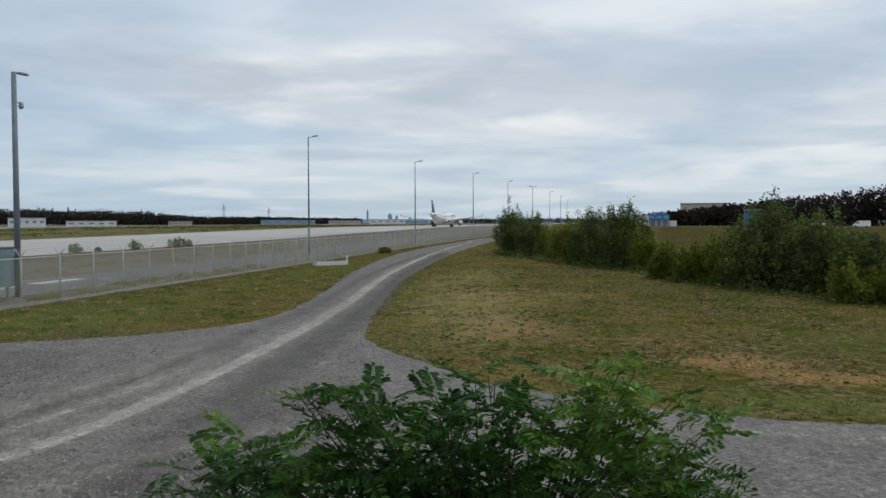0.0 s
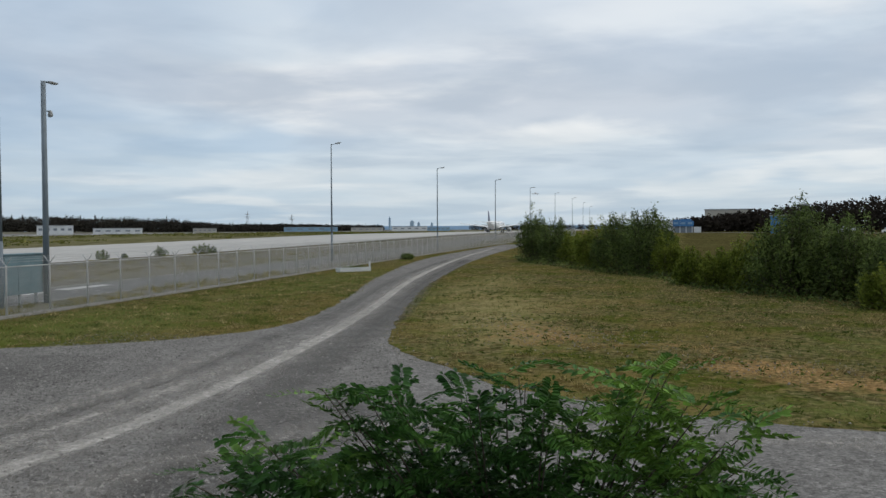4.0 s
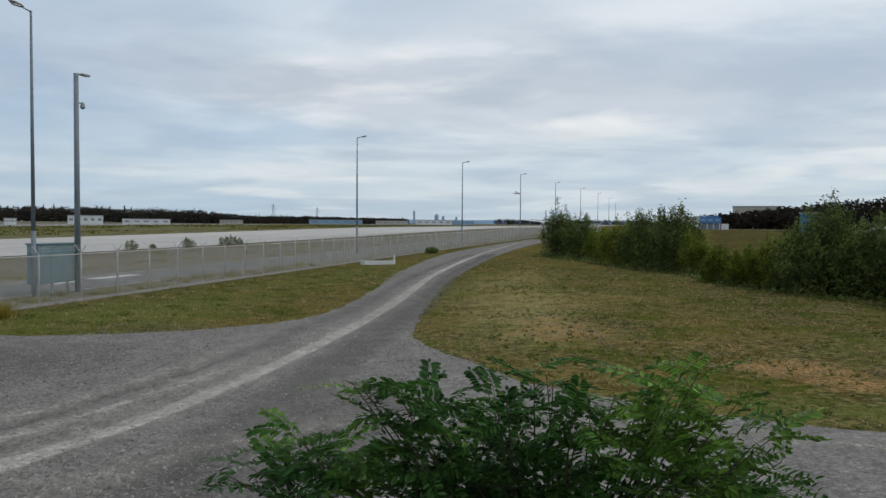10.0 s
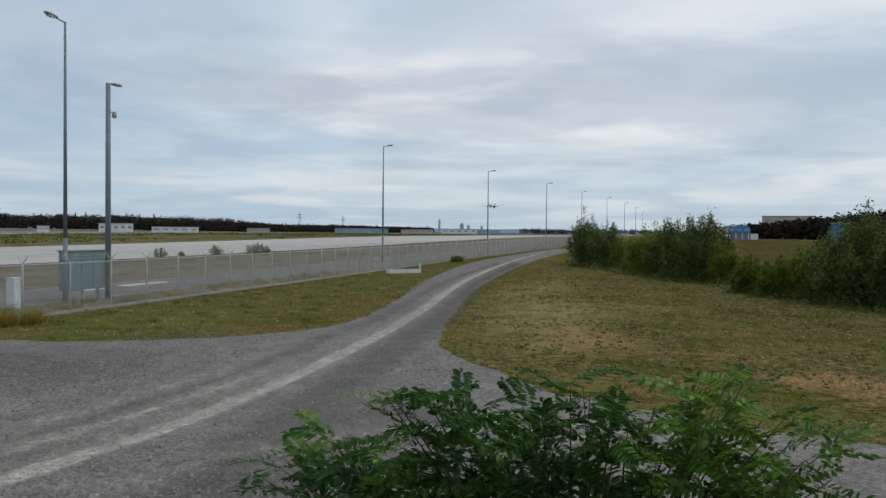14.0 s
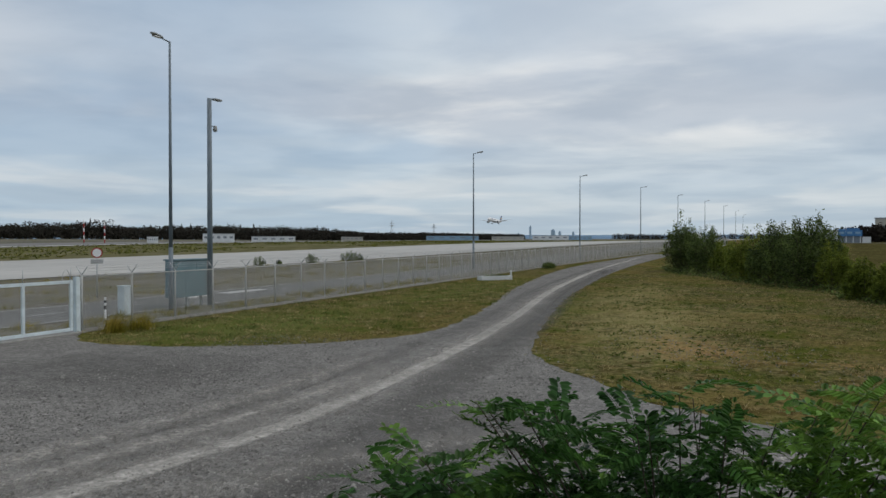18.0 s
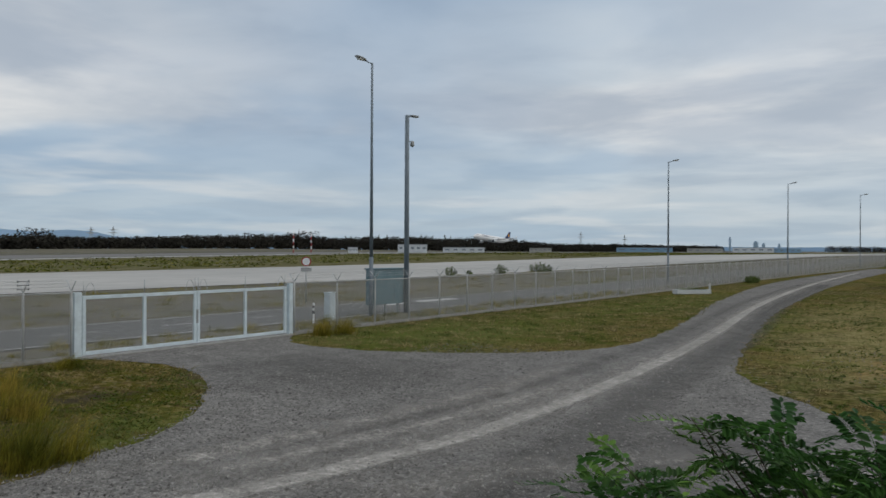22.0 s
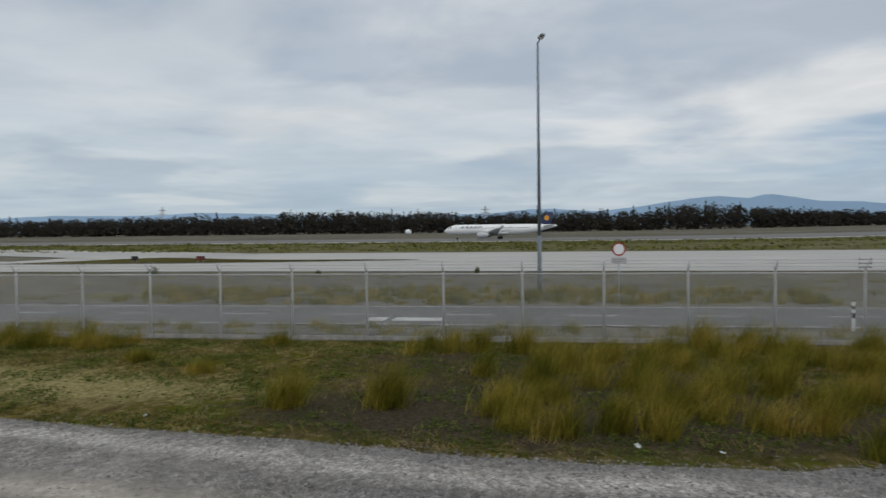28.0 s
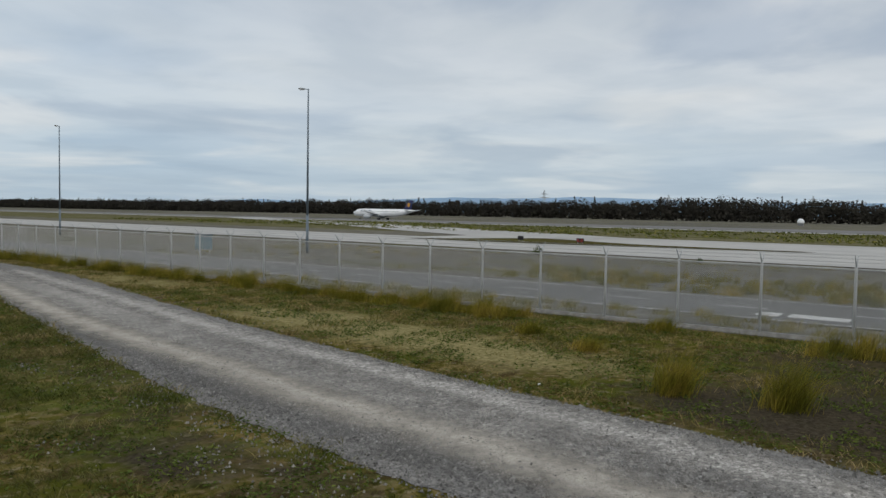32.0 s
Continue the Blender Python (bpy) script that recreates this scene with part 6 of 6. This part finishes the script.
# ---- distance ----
# the blue haze of distance is put into these two base colours
HILL = plain("haze_tinted_distant_hill", (0.40, 0.58, 0.80), 1.0, var=0.06, scale=0.002, spec=0.0)
TOWER = plain("haze_tinted_tower", (0.34, 0.45, 0.56), 1.0, var=0.05, spec=0.0)


RIDGE_AZ = (-40, 0, 30, 55, 60.5, 61.9, 63.3, 65.5, 67.3, 69.5, 72, 74, 75.2, 76.5, 78.6, 79.7, 81.6, 84, 87, 90.5, 92, 95, 105, 113, 116.5, 119, 122, 126, 130, 136, 140, 142.3, 146, 170)
RIDGE_EL = (0.25, 0.25, 0.3, 0.5, 0.83, 1.15, 1.25, 1.1, 1.22, 1.48, 1.59, 1.96, 2.17, 1.9, 2.1, 2.02, 1.8, 1.45, 1.15, 1.4, 1.38, 1.1, 1.0, 1.28, 1.35, 1.2, 1.15, 1.17, 0.95, 0.6, 0.79, 0.7, 0.4, 0.4)


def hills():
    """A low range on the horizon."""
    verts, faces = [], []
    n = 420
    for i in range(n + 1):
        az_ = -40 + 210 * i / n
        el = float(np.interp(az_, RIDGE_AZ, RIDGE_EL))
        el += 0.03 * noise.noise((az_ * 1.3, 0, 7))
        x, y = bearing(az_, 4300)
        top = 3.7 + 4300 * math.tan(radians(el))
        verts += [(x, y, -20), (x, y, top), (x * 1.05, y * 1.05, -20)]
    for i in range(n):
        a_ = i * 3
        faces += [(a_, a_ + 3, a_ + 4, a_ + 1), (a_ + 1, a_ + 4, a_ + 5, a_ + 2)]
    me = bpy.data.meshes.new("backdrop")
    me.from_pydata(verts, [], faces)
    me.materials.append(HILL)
    tagged(new("backdrop", me), "hills on the horizon, tinted blue for haze", "hills", kind="structure")


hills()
wood("north_wood", "dark belt of trees at the far end of the airfield", [(-240, 1420), (-120, 1460), (20, 1480), (160, 1300)], 40, 3, 11, 11, 9)
for az_, h, w in ((16.1, 50, 7), (14.4, 36, 14), (13.9, 30, 9), (12.9, 28, 8), (17.0, 24, 8)):
    x, y = bearing(az_, 3000)
    bm = fresh()
    box(bm, -w / 2, -w / 2, -5, w / 2, w / 2, h, bevel=0.6)
    box(bm, -w / 4, -w / 4, h, w / 4, w / 4, h * 1.12, bevel=0.4)
    ob = part("tower_block", bm, TOWER, None)
    ob.matrix_world = pose(x, y, 0)
    tagged(ob, "tower block of a far city skyline, tinted for haze", "tower", "city skyline")


# ---- small litter ----
def scrap(x, y, s, turn):
    bm = fresh()
    box(bm, -s, -s * 0.6, 0, s, s * 0.6, s * 0.5, bevel=s * 0.15)
    for v in bm.verts:
        v.co += Vector((noise.noise(v.co * 9), noise.noise(v.co * 9 + Vector((3, 0, 0))), 0)) * s * 0.3
    ob = part("paper_scrap", bm, WHITE, None)
    ob.matrix_world = on(x, y, 0.0) @ pose(0, 0, 0, 5, 8, turn)
    tagged(ob, "crumpled white scrap of paper on the grass", "litter")


scrap(-13.1, 0.9, 0.07, 20)
scrap(-12.9, 2.2, 0.04, 60)
scrap(-14.2, -8.5, 0.05, 10)


# ---- airliners ----
PLANE_WHITE = plain("white_aircraft_paint", (0.80, 0.81, 0.82), 0.28, var=0.02, scale=0.3, spec=0.5)
PLANE_GREY = plain("light_grey_aircraft_paint", (0.46, 0.48, 0.50), 0.35, var=0.05, scale=0.5)
NAVY = plain("navy_fin_paint", (0.012, 0.018, 0.075), 0.35, var=0.1)
GOLD = plain("yellow_disc_paint", (0.75, 0.36, 0.02), 0.4, var=0.05)
DARK_GLASS = plain("dark_cockpit_glass", (0.02, 0.025, 0.03), 0.1)
METAL = plain("bare_metal", (0.5, 0.5, 0.5), 0.35, 0.8)
TITLE = plain("dark_blue_lettering_bar", (0.03, 0.05, 0.15), 0.4)


def airliner(disc_on=True):
    """A narrow-bodied twinjet, 44.5 m long, its nose towards -y, its wheels on z = 0."""
    root = thing("airliner", "white narrow-bodied twin-jet airliner with a navy fin and yellow disc", "airplane")
    R0, ZC = 1.98, 3.75
    sta = [(0.0, 0.08, -0.55), (0.35, 0.50, -0.48), (1.0, 0.92, -0.38), (2.0, 1.38, -0.22), (3.4, 1.76, -0.08), (5.2, 1.95, 0.0), (7.0, R0, 0.0), (16, R0, 0.0), (27, R0, 0.0),
           (31.5, 1.93, 0.06), (35.0, 1.68, 0.28), (38.5, 1.22, 0.68), (41.5, 0.78, 1.05), (43.6, 0.42, 1.30), (44.5, 0.16, 1.40)]
    bm = fresh()
    rings = [[(r * math.cos(k * math.tau / 28), y, ZC + dz + r * 1.04 * math.sin(k * math.tau / 28)) for k in range(28)] for y, r, dz in sta]
    loft(bm, rings)
    body = part("fuselage", bm, PLANE_WHITE, root)

    def skin(y, ang, out=1.006):
        """A point on the fuselage's skin at station y and angle from the horizontal."""
        for (y0, r0, d0), (y1, r1, d1) in zip(sta, sta[1:]):
            if y0 <= y <= y1:
                u = (y - y0) / (y1 - y0)
                r, dz = r0 + (r1 - r0) * u, d0 + (d1 - d0) * u
                return Vector((r * out * math.cos(ang), y, ZC + dz + r * 1.04 * out * math.sin(ang)))

    def patch(name, y0, y1, a0, a1, mat, holder, n=3):
        bm = fresh()
        for side in (1, -1):
            grid = []
            for i in range(n + 1):
                y = y0 + (y1 - y0) * i / n
                row = []
                for j in range(3):
                    p = skin(y, radians(a0 + (a1 - a0) * j / 2), 1.012)
                    row.append(bm.verts.new((p.x * side, p.y, p.z)))
                grid.append(row)
            for i in range(n):
                for j in range(2):
                    bm.faces.new((grid[i][j], grid[i + 1][j], grid[i + 1][j + 1], grid[i][j + 1]))
        return part(name, bm, mat, holder)

    patch("cockpit_window", 1.75, 3.15, 33, 52, DARK_GLASS, body)
    for k in range(5):
        patch("title_bar", 7.2 + k * 1.7, 8.4 + k * 1.7, 26, 38, TITLE, body, 1)
    for y in (5.0, 15.6, 26.5, 35.2):
        patch("door", y, y + 0.12, 0, 40, PLANE_GREY, body, 1)
    bm = fresh()
    for k in range(52):
        y = 6.6 + k * 0.53
        for side in (1, -1):
            vs = [skin(y + dy, radians(an), 1.008) for dy, an in ((0, 13), (0.24, 13), (0.24, 22), (0, 22))]
            bm.faces.new([bm.verts.new((v.x * side, v.y, v.z)) for v in vs])
    part("cabin_windows", bm, DARK_GLASS, body)
    # belly fairing
    bm = fresh()
    loft(bm, [[(w * math.cos(k * math.tau / 16), y, 2.35 + h * math.sin(k * math.tau / 16)) for k in range(16)] for y, w, h in
              ((14.0, 0.6, 0.2), (16, 1.9, 0.75), (19, 2.15, 0.95), (23.5, 2.1, 0.95), (26, 1.6, 0.6), (27.5, 0.5, 0.2))])
    part("belly_fairing", bm, PLANE_GREY, body)

    def wing(name, sections, mat, holder, upright=False):
        """sections: (span, leading edge y, chord, z, thickness)."""
        bm = fresh()
        rings = []
        for s, le, chord, z, th in sections:
            ring = []
            for k in range(14):
                an = k * math.tau / 14
                u = 0.5 - 0.5 * math.cos(an)
                t = th * chord * 0.5 * math.sin(an) * (1.5 * math.sqrt(max(u, 0.001)) * (1 - u) * 1.4 + 0.08)
                ring.append((t, le + u * chord, z + s) if upright else (s, le + u * chord, z + t))
            rings.append(ring)
        loft(bm, rings)
        return part(name, bm, mat, holder)

    for side in (1, -1):
        w = wing("wing", [(side * 0.6, 15.2, 7.2, 2.65, 0.22), (side * 2.0, 15.7, 6.6, 2.72, 0.22), (side * 6.4, 18.6, 3.9, 3.25, 0.21), (side * 12.0, 21.5, 2.7, 3.95, 0.20), (side * 16.9, 24.0, 1.6, 4.55, 0.20)], PLANE_WHITE, root)
        tip = wing("wing_tip", [(0.0, 24.0, 1.6, 4.55, 0.10), (1.4, 25.0, 0.7, 4.55, 0.09)], PLANE_WHITE, w, True)
        tip.location = (side * 16.95, 0, 0)
        for s in (4.4, 8.2, 11.5):
            bm = fresh()
            y0 = 20.6 + (s - 4.4) * 0.55
            z0 = 2.7 + (s - 2) * 0.1
            loft(bm, [[(side * s + r * math.cos(k * math.tau / 8), y0 + dy, z0 + r * math.sin(k * math.tau / 8)) for k in range(8)] for dy, r in ((0, 0.04), (1.0, 0.17), (2.2, 0.15), (3.2, 0.03))])
            part("flap_fairing", bm, PLANE_GREY, w)
        wing("tailplane", [(side * 0.3, 38.6, 4.0, 4.95, 0.11), (side * 6.2, 42.2, 1.5, 5.45, 0.10)], PLANE_WHITE, root)
        # engine
        bm = fresh()
        loft(bm, [[(side * 5.75 + r * math.cos(k * math.tau / 20), y, 1.62 + r * math.sin(k * math.tau / 20)) for k in range(20)] for y, r in
                  ((14.0, 0.86), (14.12, 1.02), (14.9, 1.14), (16.4, 1.12), (17.8, 0.92), (18.3, 0.80))], cap=False)
        engine = part("engine", bm, PLANE_GREY, root)
        bm = fresh()
        loft(bm, [[(side * 5.75 + r * math.cos(k * math.tau / 20), y, 1.62 + r * math.sin(k * math.tau / 20)) for k in range(20)] for y, r in ((14.35, 0.88), (14.45, 0.87))])
        part("fan", bm, BLACK, engine)
        bm = fresh()
        loft(bm, [[(side * 5.75 + r * math.cos(k * math.tau / 16), y, 1.62 + r * math.sin(k * math.tau / 16)) for k in range(16)] for y, r in ((17.6, 0.62), (18.6, 0.48), (19.3, 0.20))])
        part("exhaust_cone", bm, METAL, engine)
        bm = fresh()
        loft(bm, [[(side * 5.75 + dx, y, z) for dx, y, z in ((-0.16, y0, z0), (0.16, y0, z0), (0.16, y1, z1), (-0.16, y1, z1))] for (y0, z0, y1, z1) in
                  ((14.9, 2.6, 18.2, 2.3), (17.0, 3.05, 20.4, 3.0))], smooth=False)
        part("pylon", bm, PLANE_GREY, engine)
        # main gear
        gear = new("main_gear")
        gear.parent = root
        bm = fresh()
        tube(bm, (side * 3.6, 22.3, 0.55), (side * 3.7, 22.1, 2.9), 0.13, 0.16, 10)
        part("strut", bm, METAL, gear)
        for dx in (-0.46, 0.46):
            bm = fresh()
            tube(bm, (side * 3.6 + dx - 0.19, 22.3, 0.58), (side * 3.6 + dx + 0.19, 22.3, 0.58), 0.58, None, 20)
            part("wheel", bm, BLACK, gear)
    nose = new("nose_gear")
    nose.parent = root
    bm = fresh()
    tube(bm, (0, 5.2, 0.35), (0, 5.0, 2.2), 0.09, 0.11, 10)
    part("strut", bm, METAL, nose)
    for dx in (-0.25, 0.25):
        bm = fresh()
        tube(bm, (dx - 0.1, 5.2, 0.38), (dx + 0.1, 5.2, 0.38), 0.38, None, 16)
        part("wheel", bm, BLACK, nose)
    fin = wing("fin", [(-0.6, 35.0, 7.0, 5.4, 0.10), (0.4, 36.6, 5.6, 5.4, 0.10), (5.0, 40.6, 2.5, 5.4, 0.09)], NAVY, root, True)
    for side in (1, -1) if disc_on else ():
        bm = fresh()
        for r0, r1, dx in ((0.0, 0.95, 0.26),):
            ring = [bm.verts.new((side * dx, 40.5 + r1 * math.cos(k * math.tau / 28), 8.1 + r1 * math.sin(k * math.tau / 28))) for k in range(28)]
            bm.faces.new(ring)
        disc = part("fin_disc", bm, GOLD, fin, "plain yellow disc on the fin")
        bm = fresh()
        for k in range(5):
            p = Vector((side * 0.27, 40.5 + 0.4 - k * 0.20, 8.1 - 0.32 + k * 0.14))
            tube(bm, p, p + Vector((0, 0.55, 0.28)), 0.06, 0.02, 4)
        part("disc_mark", bm, NAVY, disc)
    return root


jet = airliner()
jet_two = airliner(False)
jet["label"] = "white twin-jet airliner landing with its wheels down"
jet_two["label"] = "white twin-jet airliner with a dark fin taxiing away"
for j in (jet, jet_two):
    j["group"] = "airliners"

# along-track distance, runway 295 m off; nose points down the runway towards -y
D = 295.0


def runway_place(s, off=D):
    """The point s metres north along the runway from the nearest one to the camera."""
    a_ = radians(-2.0)
    ux, uy = -math.sin(a_), math.cos(a_)
    nx, ny = -uy, ux
    return ux * s + nx * off, uy * s + ny * off


def motions():
    rows = []
    for t, s, up, nose_up in LANDING:
        x, y = runway_place(s)
        rows.append((t, pose(x, y, land(x, y) + 0.06 + up, 0, 0, -2.0) @ pose(0, 22.3, 0) @ pose(0, 0, 0, -nose_up, 0, 0) @ pose(0, -22.3, 0) @ pose(0, -20.0, 0)))
    walk(jet, rows)
    rows = []
    for t, s in ((0.0, 305), (2.0, 340), (4.0, 376), (7.0, 430), (12.0, 520), (20.0, 670), (32.0, 900)):
        x, y = -66 + RUN * s, s
        rows.append((t, pose(x, y, land(x, y) + 0.06, 0, 0, 178.0) @ pose(0, -20.0, 0)))
    walk(jet_two, rows)
    # the loose branch of the robinia nods in the wind
    rows = []
    for k in range(81):
        t = 0.4 * k
        rows.append((t, pose(0, 0, 0, 0.5 * math.sin(t * 3.1 + 0.7), 0.55 * math.sin(t * 4.2) + 0.35 * math.sin(t * 2.3 + 1.0), 0)))
    walk(side_branch, rows)


LANDING = [(0.0, 2930, 137, 4), (2.5, 2590, 119, 4), (5.0, 2259, 102, 4), (7.0, 1988, 85, 4), (9.0, 1745, 71, 4), (11.0, 1503, 57, 4), (13.0, 1277, 45, 4), (16.0, 968, 28, 4), (18.0, 776, 16.5, 4), (19.0, 681, 12.2, 4.5),
           (20.0, 590, 8.8, 5), (21.0, 502, 5.9, 5), (22.0, 416, 3.6, 5), (23.0, 333, 1.5, 4.5), (24.0, 255, 0.0, 2.5), (24.5, 217, 0.0, 1.5), (26.5, 70, 0.0, 0.0), (27.0, 34, 0.0, 0.0), (28.0, -35, 0, 0), (29.0, -101, 0, 0),
           (30.0, -163, 0, 0), (31.5, -251, 0, 0), (32.0, -279, 0, 0)]
motions()
